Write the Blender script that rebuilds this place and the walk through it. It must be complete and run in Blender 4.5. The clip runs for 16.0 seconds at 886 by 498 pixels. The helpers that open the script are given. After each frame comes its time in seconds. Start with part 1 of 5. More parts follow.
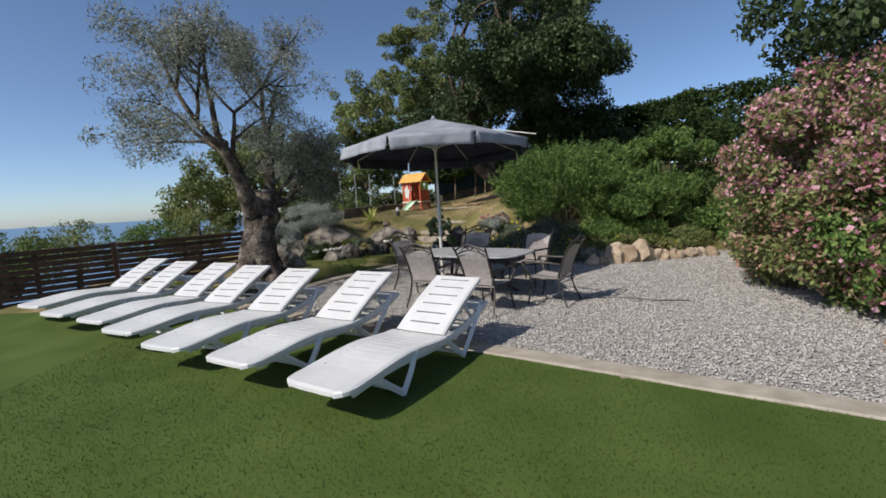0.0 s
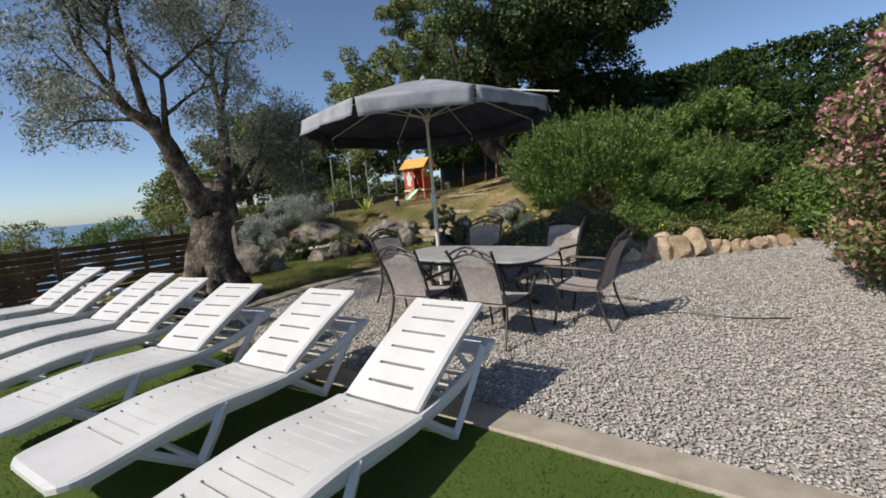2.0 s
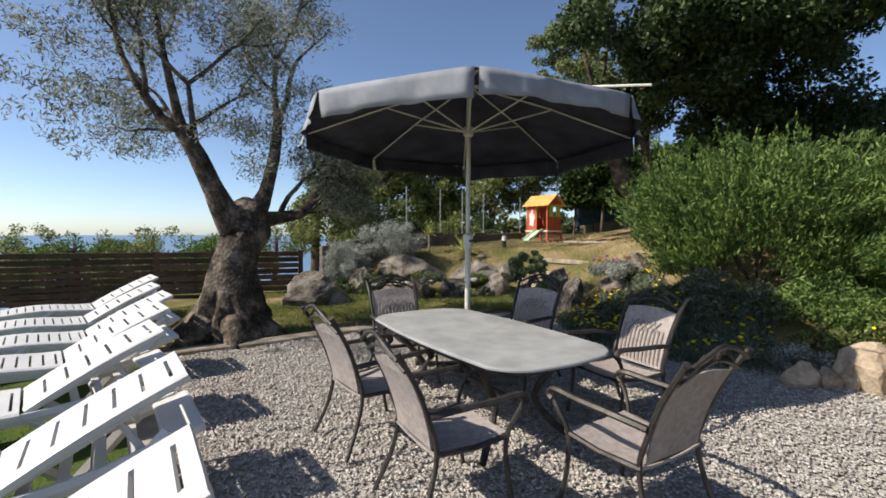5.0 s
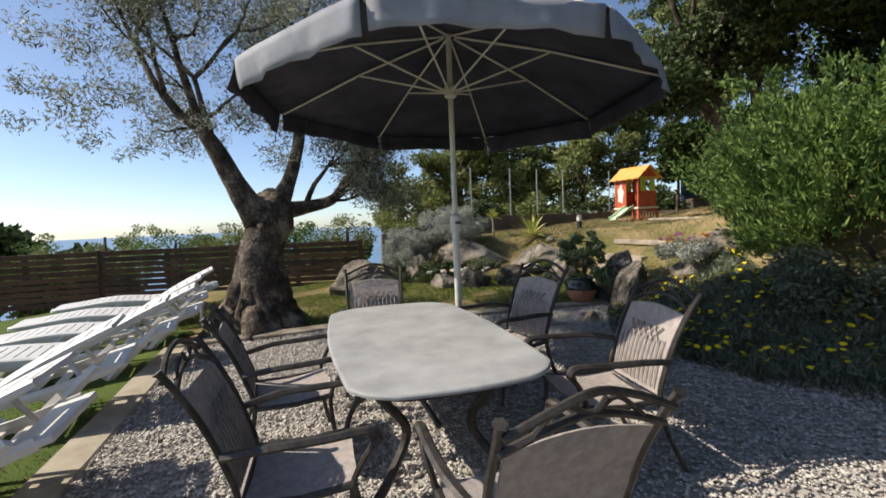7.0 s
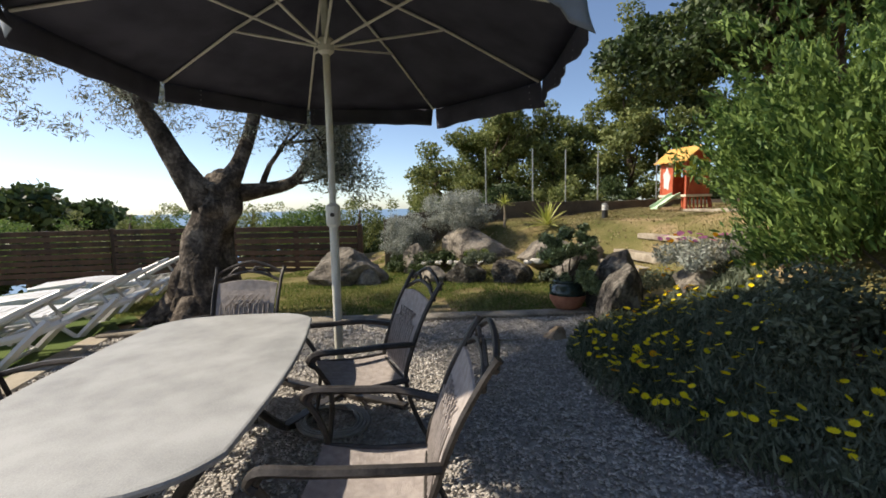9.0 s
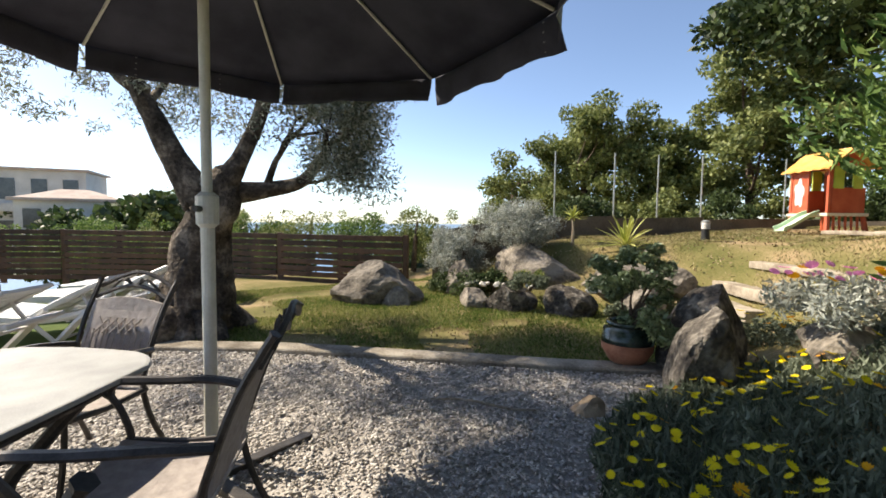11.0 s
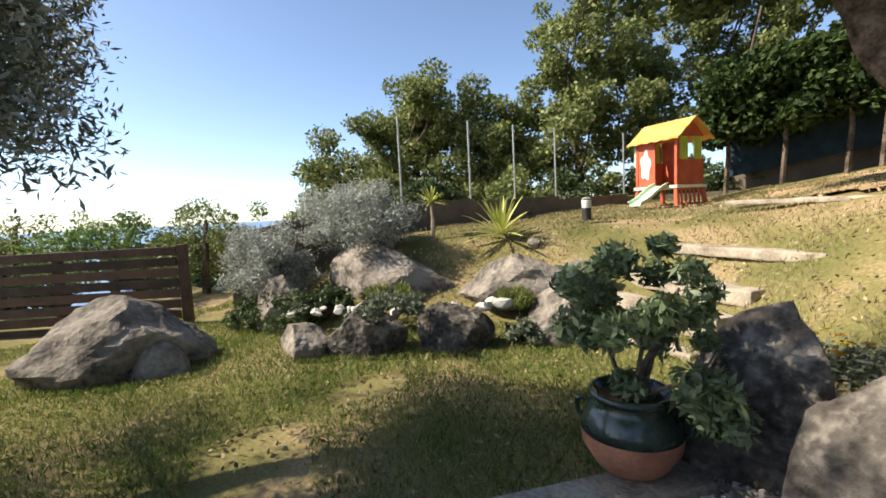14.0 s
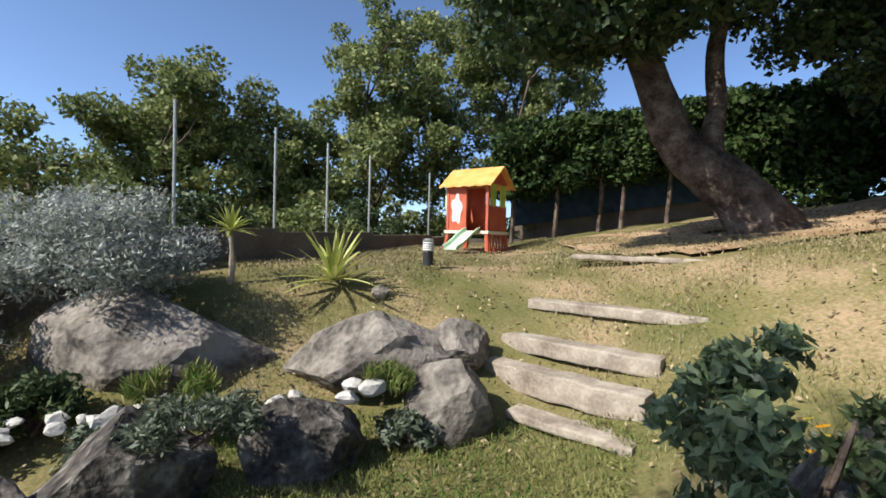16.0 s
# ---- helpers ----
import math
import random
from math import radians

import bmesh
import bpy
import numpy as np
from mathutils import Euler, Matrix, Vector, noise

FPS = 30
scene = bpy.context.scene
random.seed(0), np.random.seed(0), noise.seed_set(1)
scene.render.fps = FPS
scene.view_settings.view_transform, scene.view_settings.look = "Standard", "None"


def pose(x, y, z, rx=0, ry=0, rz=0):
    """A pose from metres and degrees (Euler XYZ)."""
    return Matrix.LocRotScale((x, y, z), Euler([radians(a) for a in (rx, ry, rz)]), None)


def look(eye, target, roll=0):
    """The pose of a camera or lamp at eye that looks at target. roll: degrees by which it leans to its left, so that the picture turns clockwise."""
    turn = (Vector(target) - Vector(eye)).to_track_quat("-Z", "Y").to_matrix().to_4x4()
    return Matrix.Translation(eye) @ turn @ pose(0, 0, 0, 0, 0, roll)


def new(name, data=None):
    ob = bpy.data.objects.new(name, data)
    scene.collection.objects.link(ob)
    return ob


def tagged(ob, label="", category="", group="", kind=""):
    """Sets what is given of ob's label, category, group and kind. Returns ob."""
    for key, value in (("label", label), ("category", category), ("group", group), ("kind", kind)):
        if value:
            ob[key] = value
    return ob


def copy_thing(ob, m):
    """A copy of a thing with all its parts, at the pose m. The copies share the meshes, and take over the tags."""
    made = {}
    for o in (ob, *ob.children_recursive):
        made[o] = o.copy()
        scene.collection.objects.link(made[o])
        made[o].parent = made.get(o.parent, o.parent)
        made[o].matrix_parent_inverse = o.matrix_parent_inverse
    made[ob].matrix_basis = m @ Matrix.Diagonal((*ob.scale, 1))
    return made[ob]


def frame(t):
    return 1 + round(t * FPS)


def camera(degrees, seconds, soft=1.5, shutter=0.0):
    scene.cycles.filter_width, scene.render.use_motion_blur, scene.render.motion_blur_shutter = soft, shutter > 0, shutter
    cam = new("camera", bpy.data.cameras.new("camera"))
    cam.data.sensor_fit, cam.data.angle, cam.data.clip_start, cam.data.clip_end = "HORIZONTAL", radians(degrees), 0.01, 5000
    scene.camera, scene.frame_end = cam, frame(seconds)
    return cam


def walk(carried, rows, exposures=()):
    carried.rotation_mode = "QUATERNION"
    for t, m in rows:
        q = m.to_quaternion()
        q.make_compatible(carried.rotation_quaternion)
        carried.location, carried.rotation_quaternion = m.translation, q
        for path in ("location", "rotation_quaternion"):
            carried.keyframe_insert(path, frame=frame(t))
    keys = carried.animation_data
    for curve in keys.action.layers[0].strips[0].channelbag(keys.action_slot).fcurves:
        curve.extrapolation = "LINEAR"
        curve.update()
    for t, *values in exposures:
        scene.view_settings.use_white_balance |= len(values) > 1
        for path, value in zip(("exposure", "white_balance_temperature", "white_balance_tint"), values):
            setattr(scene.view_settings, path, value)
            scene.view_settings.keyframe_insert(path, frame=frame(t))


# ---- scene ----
cam = camera(89.5, 16.0, soft=1.7)
PATH = [
    (0, (-0.016, 0.025, 1.644), (0.005, 2.609, 1.357), -3.5),
    (0.5, (-0.043, 0.494, 1.644), (0.019, 3.075, 1.331), -3.8),
    (1, (-0.017, 0.963, 1.61), (0.016, 3.543, 1.284), -4.3),
    (1.5, (0.077, 1.395, 1.608), (0.124, 3.973, 1.267), -4.6),
    (2, (0.264, 1.88, 1.569), (0.195, 4.455, 1.223), -5.2),
    (2.5, (0.473, 2.311, 1.553), (0.192, 4.878, 1.245), -5.8),
    (3, (0.662, 2.678, 1.534), (0.263, 5.236, 1.301), -4.2),
    (3.5, (0.897, 3.029, 1.549), (0.395, 5.574, 1.38), -2.6),
    (4, (1.166, 3.37, 1.567), (0.502, 5.88, 1.458), -1.5),
    (4.5, (1.385, 3.702, 1.536), (0.555, 6.165, 1.452), -0.4),
    (5, (1.554, 3.99, 1.528), (0.585, 6.401, 1.436), 0.2),
    (5.2, (1.593, 4.077, 1.534), (0.595, 6.475, 1.432), 0.6),
    (7.5, (2.506, 5.629, 1.456), (0.852, 7.627, 1.283), -3.7),
    (8, (2.721, 6.058, 1.469), (1.013, 8.008, 1.271), -3.9),
    (8.2, (2.857, 6.189, 1.5), (1.144, 8.13, 1.266), -2.7),
    (10.3, (2.733, 7.912, 1.446), (0.647, 9.456, 1.272), 0.1),
    (10.5, (2.652, 8.03, 1.432), (0.534, 9.528, 1.262), 0.6),
    (11, (2.421, 8.333, 1.4), (0.226, 9.717, 1.24), 0.7),
    (11.5, (2.158, 8.637, 1.37), (-0.057, 9.989, 1.198), -0.7),
    (12, (1.847, 8.883, 1.358), (-0.321, 10.304, 1.153), -1.7),
    (12.5, (1.494, 9.086, 1.371), (-0.608, 10.599, 1.133), -2.4),
    (13, (1.147, 9.287, 1.374), (-0.84, 10.947, 1.127), -3.0),
    (13.5, (0.773, 9.503, 1.372), (-1.002, 11.385, 1.125), -2.7),
    (14, (0.459, 9.72, 1.389), (-1.032, 11.838, 1.164), -2.7),
    (14.5, (0.147, 9.929, 1.405), (-1.008, 12.25, 1.197), -2.3),
    (15, (-0.157, 10.128, 1.42), (-0.918, 12.609, 1.246), -1.0),
    (15.5, (-0.515, 10.354, 1.435), (-0.919, 12.919, 1.318), 0.7),
    (16, (-0.837, 10.579, 1.466), (-1.028, 13.172, 1.41), 1.6),
]
walk(cam, [(t, look(eye, target, roll)) for t, eye, target, roll in PATH],
     [(0, -0.15, 6550, 10), (2.5, -0.08, 6900, 10), (3.5, -0.02, 6900, 10), (5, 0.24, 7000, 10), (8, 0.32, 7350, 10), (10.3, 0.72, 7550, 10), (11, 0.9, 7600, 10), (14, 0.92, 7450, 10), (15, 0.78, 6900, 10), (16, 0.5, 6400, 10)])
# ---- world, sun, exposure ----
SUN_AZ = math.atan2(-0.82, -0.57)      # the sun stands towards (-0.82, -0.57)
SUN_EL = radians(42)
world = bpy.data.worlds.new("sky_world")
scene.world = world
world.use_nodes = True
wn = world.node_tree
sky = wn.nodes.new("ShaderNodeTexSky")
sky.sky_type = "NISHITA"
sky.sun_disc = False
sky.sun_elevation, sky.sun_rotation = SUN_EL, SUN_AZ
sky.altitude, sky.air_density, sky.dust_density, sky.ozone_density = 0, 0.65, 0.5, 3.5
wn.nodes["Background"].inputs["Strength"].default_value = 0.15
wn.links.new(sky.outputs[0], wn.nodes["Background"].inputs["Color"])
sun = new("sun", bpy.data.lights.new("sun", "SUN"))
sun.data.energy, sun.data.angle, sun.data.color = 5.0, radians(0.55), (1.0, 0.955, 0.88)
SUN_DIR = Vector((-0.82, -0.57, math.tan(SUN_EL))).normalized()
sun.matrix_world = look(SUN_DIR * 30, (0, 0, 0))

# ---- materials ----


def material(name, c1, c2, scale=8.0, rough=0.8, bump=0.2, fine=60.0, metal=0.0, c3=None, island=0.0, obj=0.0, translucent=0.0, spec=0.5, bdist=0.01):
    """Two or three colours mixed by noise at two scales, with fine relief."""
    m = bpy.data.materials.new(name)
    m.use_nodes = True
    t = m.node_tree
    n, l = t.nodes, t.links
    b = n["Principled BSDF"]
    b.inputs["Roughness"].default_value = rough
    b.inputs["Metallic"].default_value = metal
    b.inputs["Specular IOR Level"].default_value = spec
    co = n.new("ShaderNodeTexCoord")
    n1 = n.new("ShaderNodeTexNoise")
    n1.inputs["Scale"].default_value, n1.inputs["Detail"].default_value = scale, 6
    n2 = n.new("ShaderNodeTexNoise")
    n2.inputs["Scale"].default_value, n2.inputs["Detail"].default_value = fine, 4
    for x in (n1, n2):
        l.new(co.outputs["Object"], x.inputs["Vector"])
    add = n.new("ShaderNodeMath")
    add.operation = "MULTIPLY_ADD"
    l.new(n2.outputs["Fac"], add.inputs[0])
    add.inputs[1].default_value = 0.5
    l.new(n1.outputs["Fac"], add.inputs[2])
    last = add
    if island or obj:
        src = n.new("ShaderNodeNewGeometry").outputs["Random Per Island"] if island else n.new("ShaderNodeObjectInfo").outputs["Random"]
        a2 = n.new("ShaderNodeMath")
        a2.operation = "MULTIPLY_ADD"
        l.new(src, a2.inputs[0])
        a2.inputs[1].default_value = island or obj
        l.new(add.outputs[0], a2.inputs[2])
        a3 = n.new("ShaderNodeMath")
        a3.operation = "SUBTRACT"
        l.new(a2.outputs[0], a3.inputs[0])
        a3.inputs[1].default_value = (island or obj) / 2
        last = a3
    ramp = n.new("ShaderNodeValToRGB")
    l.new(last.outputs[0], ramp.inputs["Fac"])
    e = ramp.color_ramp.elements
    e[0].position, e[0].color = 0.55, (*c1, 1)
    e[1].position, e[1].color = 0.95, (*c2, 1)
    if c3:
        k = e.new(0.76)
        k.color = (*c3, 1)
    l.new(ramp.outputs[0], b.inputs["Base Color"])
    if bump:
        bp = n.new("ShaderNodeBump")
        bp.inputs["Strength"].default_value, bp.inputs["Distance"].default_value = bump, bdist
        l.new(add.outputs[0], bp.inputs["Height"])
        l.new(bp.outputs[0], b.inputs["Normal"])
    if translucent:
        tr = n.new("ShaderNodeBsdfTranslucent")
        l.new(ramp.outputs[0], tr.inputs["Color"])
        mx = n.new("ShaderNodeMixShader")
        mx.inputs[0].default_value = translucent
        l.new(b.outputs[0], mx.inputs[1])
        l.new(tr.outputs[0], mx.inputs[2])
        l.new(mx.outputs[0], n["Material Output"].inputs["Surface"])
    return m


M_TURF = material("artificial_turf", (0.056, 0.088, 0.017), (0.088, 0.126, 0.029), 1.2, 0.9, 0.6, 220, spec=0.15)
M_BLADE = material("turf_blade", (0.056, 0.09, 0.018), (0.095, 0.135, 0.034), 3, 0.7, 0, 20, island=0.5, translucent=0.25, spec=0.2)
M_LAWN = material("dry_lawn_soil", (0.095, 0.10, 0.032), (0.36, 0.255, 0.155), 1.1, 0.95, 0.8, 45, c3=(0.18, 0.155, 0.065), spec=0.1)
M_GRASS = material("grass_blade", (0.075, 0.135, 0.025), (0.30, 0.30, 0.11), 1.2, 0.8, 0, 14, island=0.6, translucent=0.3, spec=0.15)
M_DRYGRASS = material("dry_grass_blade", (0.14, 0.14, 0.05), (0.42, 0.36, 0.20), 1.2, 0.85, 0, 14, island=0.6, translucent=0.25, spec=0.1)
M_EARTH = material("bare_earth", (0.26, 0.17, 0.09), (0.46, 0.33, 0.20), 1.4, 0.95, 0.6, 40, spec=0.1)
M_SOIL = material("dark_soil", (0.05, 0.04, 0.025), (0.14, 0.10, 0.06), 4, 0.95, 0.6, 60, spec=0.1)
M_BED = material("gravel_bed", (0.31, 0.285, 0.265), (0.48, 0.445, 0.41), 18, 0.9, 0.9, 90, spec=0.2)
M_GRAVEL = material("gravel_stone", (0.27, 0.25, 0.23), (0.56, 0.525, 0.485), 12, 0.85, 0.3, 120, c3=(0.42, 0.39, 0.36), island=0.42, spec=0.25)
M_KERB = material("concrete_kerb", (0.29, 0.25, 0.195), (0.44, 0.39, 0.315), 5, 0.9, 0.5, 120, spec=0.2)
M_EDGING = material("weathered_edging_stone", (0.13, 0.11, 0.085), (0.37, 0.335, 0.28), 4, 0.92, 0.9, 45, c3=(0.25, 0.22, 0.18), spec=0.15, bdist=0.02)
M_ROCK = material("boulder_stone", (0.06, 0.052, 0.046), (0.33, 0.29, 0.245), 3.2, 0.92, 1.0, 22, c3=(0.20, 0.175, 0.145), spec=0.2, bdist=0.03)
M_ROCKD = material("dark_lichened_stone", (0.030, 0.027, 0.025), (0.26, 0.235, 0.20), 6, 0.93, 1.0, 26, c3=(0.10, 0.088, 0.076), spec=0.15, bdist=0.04)
M_ROCKW = material("warm_stone", (0.25, 0.18, 0.12), (0.50, 0.40, 0.29), 4, 0.9, 0.9, 30, obj=0.3, spec=0.2, bdist=0.02)
M_PEBBLE = material("white_pebble", (0.40, 0.38, 0.34), (0.60, 0.57, 0.52), 9, 0.8, 0.3, 80, spec=0.3)
M_FENCE = material("stained_fence_board", (0.035, 0.018, 0.010), (0.115, 0.06, 0.035), 3, 0.65, 0.4, 50, obj=0.4, spec=0.4)
M_SLEEPER = material("weathered_sleeper", (0.20, 0.16, 0.12), (0.44, 0.38, 0.30), 6, 0.9, 0.9, 40, spec=0.15)
M_PLASTIC = material("white_plastic", (0.57, 0.56, 0.545), (0.68, 0.67, 0.655), 3, 0.42, 0.05, 90, spec=0.4)
M_PLDIRTY = material("shaded_white_plastic", (0.58, 0.57, 0.54), (0.78, 0.77, 0.74), 6, 0.5, 0.05, 90, spec=0.4)
M_IRON = material("bronze_cast_metal", (0.035, 0.030, 0.027), (0.085, 0.075, 0.068), 14, 0.5, 0.3, 120, metal=0.5, spec=0.5)
M_WEAVE = material("taupe_sling_weave", (0.29, 0.255, 0.24), (0.42, 0.37, 0.345), 30, 0.75, 0.6, 320, spec=0.25)
M_CAST = material("cast_back_panel", (0.20, 0.175, 0.16), (0.33, 0.29, 0.27), 20, 0.6, 0.4, 120, spec=0.3)
M_TOP = material("grey_stone_tabletop", (0.255, 0.26, 0.26), (0.385, 0.39, 0.39), 5, 0.62, 0.15, 160, spec=0.35)
# one cloth in two colours: paler for its sunlit side, darker for its shade
M_CANVAS = material("sunlit_canvas", (0.22, 0.23, 0.26), (0.33, 0.34, 0.375), 5, 0.85, 0.3, 260, spec=0.2)
M_CANVAS_SHADED = material("shaded_navy_canvas", (0.042, 0.043, 0.060), (0.085, 0.086, 0.112), 3, 0.9, 0.3, 260, translucent=0.12, spec=0.15)
M_POLE = material("pale_painted_pole", (0.55, 0.53, 0.46), (0.68, 0.66, 0.58), 9, 0.45, 0.1, 80, spec=0.4)
M_BARK = material("olive_bark", (0.03, 0.025, 0.02), (0.24, 0.20, 0.16), 5, 0.95, 1.0, 26, c3=(0.09, 0.073, 0.06), spec=0.1, bdist=0.05)
M_OAKBARK = material("cork_oak_bark", (0.045, 0.033, 0.026), (0.22, 0.17, 0.13), 5, 0.95, 1.0, 26, c3=(0.12, 0.09, 0.07), spec=0.1, bdist=0.05)
M_OLIVE = material("olive_leaf", (0.10, 0.115, 0.075), (0.36, 0.37, 0.30), 2, 0.55, 0, 9, c3=(0.18, 0.195, 0.135), island=0.7, translucent=0.3, spec=0.4)
M_OAK = material("oak_leaf", (0.022, 0.042, 0.014), (0.09, 0.13, 0.045), 1.5, 0.55, 0, 9, island=0.6, translucent=0.25, spec=0.35)
M_LIGHTOAK = material("pale_oak_leaf", (0.09, 0.12, 0.035), (0.27, 0.30, 0.11), 1.5, 0.6, 0, 9, island=0.6, translucent=0.3, spec=0.3)
M_HEDGE = material("cypress_hedge_leaf", (0.016, 0.034, 0.010), (0.066, 0.105, 0.028), 1.5, 0.7, 0, 9, island=0.6, translucent=0.2, spec=0.2)
M_SHRUB = material("rosemary_leaf", (0.05, 0.105, 0.025), (0.20, 0.29, 0.075), 2.5, 0.6, 0, 9, island=0.6, translucent=0.3, spec=0.3)
M_SILVER = material("silver_leaf", (0.20, 0.22, 0.19), (0.48, 0.50, 0.45), 3, 0.7, 0, 9, island=0.6, translucent=0.25, spec=0.2)
M_DARKLEAF = material("glossy_dark_leaf", (0.085, 0.125, 0.05), (0.27, 0.33, 0.16), 3, 0.4, 0, 9, island=0.6, translucent=0.2, spec=0.5)
M_GREYLEAF = material("grey_green_leaf", (0.07, 0.09, 0.055), (0.2, 0.23, 0.16), 3, 0.65, 0, 9, island=0.6, translucent=0.25, spec=0.3)
M_PINK = material("pink_flower", (0.44, 0.15, 0.23), (0.74, 0.42, 0.49), 3, 0.6, 0, 9, island=0.7, translucent=0.3, spec=0.2)
M_MAGENTA = material("magenta_flower", (0.6, 0.12, 0.38), (0.85, 0.3, 0.6), 3, 0.6, 0, 9, island=0.5, translucent=0.3, spec=0.2)
M_YELLOW = material("yellow_flower", (0.75, 0.5, 0.01), (0.9, 0.72, 0.02), 3, 0.6, 0, 9, island=0.5, translucent=0.2, spec=0.2)
M_ORANGE = material("orange_flower", (0.8, 0.28, 0.01), (0.9, 0.45, 0.02), 3, 0.6, 0, 9, island=0.5, translucent=0.2, spec=0.2)
M_REDLEAF = material("autumn_red_leaf", (0.24, 0.12, 0.08), (0.50, 0.32, 0.23), 3, 0.6, 0, 9, island=0.6, translucent=0.3, spec=0.3)
M_YUCCA = material("yellow_green_blade", (0.34, 0.38, 0.08), (0.75, 0.70, 0.28), 3, 0.5, 0, 9, island=0.6, translucent=0.2, spec=0.4)
M_TERRA = material("terracotta", (0.32, 0.12, 0.07), (0.50, 0.23, 0.14), 8, 0.6, 0.2, 60, spec=0.4)
M_GLAZE = material("dark_green_glaze", (0.012, 0.022, 0.018), (0.035, 0.06, 0.05), 10, 0.18, 0.1, 60, spec=0.6)
M_RED = material("red_plastic", (0.42, 0.075, 0.035), (0.55, 0.13, 0.06), 4, 0.55, 0.1, 60, spec=0.4)
M_ROOF = material("orange_yellow_plastic", (0.64, 0.31, 0.06), (0.74, 0.43, 0.14), 4, 0.55, 0.1, 60, spec=0.4)
M_MINT = material("pale_green_plastic", (0.42, 0.60, 0.40), (0.58, 0.72, 0.52), 4, 0.5, 0.1, 60, spec=0.4)
M_CREAM = material("cream_plastic", (0.68, 0.60, 0.45), (0.78, 0.72, 0.58), 4, 0.5, 0.1, 60, spec=0.4)
M_LIME = material("lime_plastic", (0.35, 0.45, 0.05), (0.5, 0.6, 0.1), 4, 0.5, 0.1, 60, spec=0.4)
M_BLACK = material("black_plastic", (0.015, 0.015, 0.015), (0.04, 0.04, 0.04), 9, 0.5, 0.1, 60)
M_GREYMETAL = material("galvanised_post", (0.30, 0.32, 0.30), (0.45, 0.46, 0.44), 9, 0.5, 0.1, 60, metal=0.6)
M_WALL = material("dark_rendered_wall", (0.10, 0.085, 0.07), (0.20, 0.165, 0.13), 2, 0.95, 0.5, 30, spec=0.1)
M_HOUSE = material("pale_render", (0.48, 0.46, 0.43), (0.66, 0.64, 0.60), 0.5, 0.9, 0.1, 8)
M_HROOF = material("tile_roof", (0.4, 0.3, 0.25), (0.55, 0.46, 0.4), 1, 0.9, 0.1, 8)
M_GLASS = material("dark_window_pane", (0.05, 0.06, 0.07), (0.09, 0.1, 0.11), 1, 0.1, 0, 8)
M_SEA = material("sea_water", (0.10, 0.19, 0.30), (0.14, 0.24, 0.36), 0.01, 0.35, 0, 0.05)
M_HILL = material("wooded_slope", (0.03, 0.045, 0.015), (0.08, 0.10, 0.04), 0.2, 0.95, 0.5, 2, spec=0.1)
M_HOSE = material("grey_hose", (0.16, 0.15, 0.14), (0.26, 0.25, 0.23), 9, 0.6, 0.1, 60)
M_NET = material("blue_shade_net", (0.015, 0.03, 0.045), (0.035, 0.06, 0.085), 6, 0.9, 0.2, 60, spec=0.1)
M_BRICK = material("orange_brick", (0.42, 0.16, 0.08), (0.6, 0.27, 0.14), 9, 0.9, 0.5, 60, spec=0.1)

# ---- mesh helpers ----


def mesh_of(name, verts, faces, mat, smooth=False):
    me = bpy.data.meshes.new(name)
    me.from_pydata([tuple(v) for v in verts], [], [tuple(f) for f in faces])
    me.materials.append(mat)
    if smooth:
        me.polygons.foreach_set("use_smooth", [True] * len(me.polygons))
    me.update()
    return me


def part(name, bm, mat, parent=None, label="", smooth=False):
    """Links a bmesh as one mesh object under a thing or a part."""
    me = bpy.data.meshes.new(name)
    bm.to_mesh(me)
    bm.free()
    me.materials.append(mat)
    if smooth:
        me.polygons.foreach_set("use_smooth", [True] * len(me.polygons))
    ob = new(name, me)
    ob.parent = parent
    if label:
        tagged(ob, label)
    return ob


def empty(name, m, label, category, group="", kind=""):
    ob = new(name)
    ob.empty_display_size = 0.1
    ob.matrix_basis = m
    return tagged(ob, label, category, group, kind)


def box(bm, cx, cy, cz, sx, sy, sz, rot=None, bevel=0.0):
    m = Matrix.Translation((cx, cy, cz)) @ (rot.to_4x4() if rot else Matrix()) @ Matrix.Diagonal((sx, sy, sz, 1))
    r = bmesh.ops.create_cube(bm, size=1, matrix=m)
    if bevel:
        es = list({e for v in r["verts"] for e in v.link_edges})
        bmesh.ops.bevel(bm, geom=es, offset=bevel, segments=2, affect="EDGES", profile=0.6)
    return bm


def tube(bm, pts, radii, sides=8, flat=1.0, cap=True):
    """A tapered tube along pts; flat squashes it across its side axis."""
    pts = [Vector(p) for p in pts]
    if not hasattr(radii, "__len__"):
        radii = [radii] * len(pts)
    rings = []
    side = None
    for i, p in enumerate(pts):
        d = (pts[min(i + 1, len(pts) - 1)] - pts[max(i - 1, 0)]).normalized()
        if side is None:
            side = d.cross(Vector((0, 0, 1)))
            if side.length < 0.05:
                side = d.cross(Vector((1, 0, 0)))
        side = (side - d * side.dot(d)).normalized()
        up = side.cross(d).normalized()
        rings.append([bm.verts.new(p + radii[i] * (math.cos(a) * side * flat + math.sin(a) * up)) for a in [2 * math.pi * k / sides for k in range(sides)]])
    for a, b in zip(rings, rings[1:]):
        for k in range(sides):
            bm.faces.new((a[k], a[(k + 1) % sides], b[(k + 1) % sides], b[k]))
    if cap:
        bm.faces.new(list(reversed(rings[0])))
        bm.faces.new(rings[-1])
    return bm


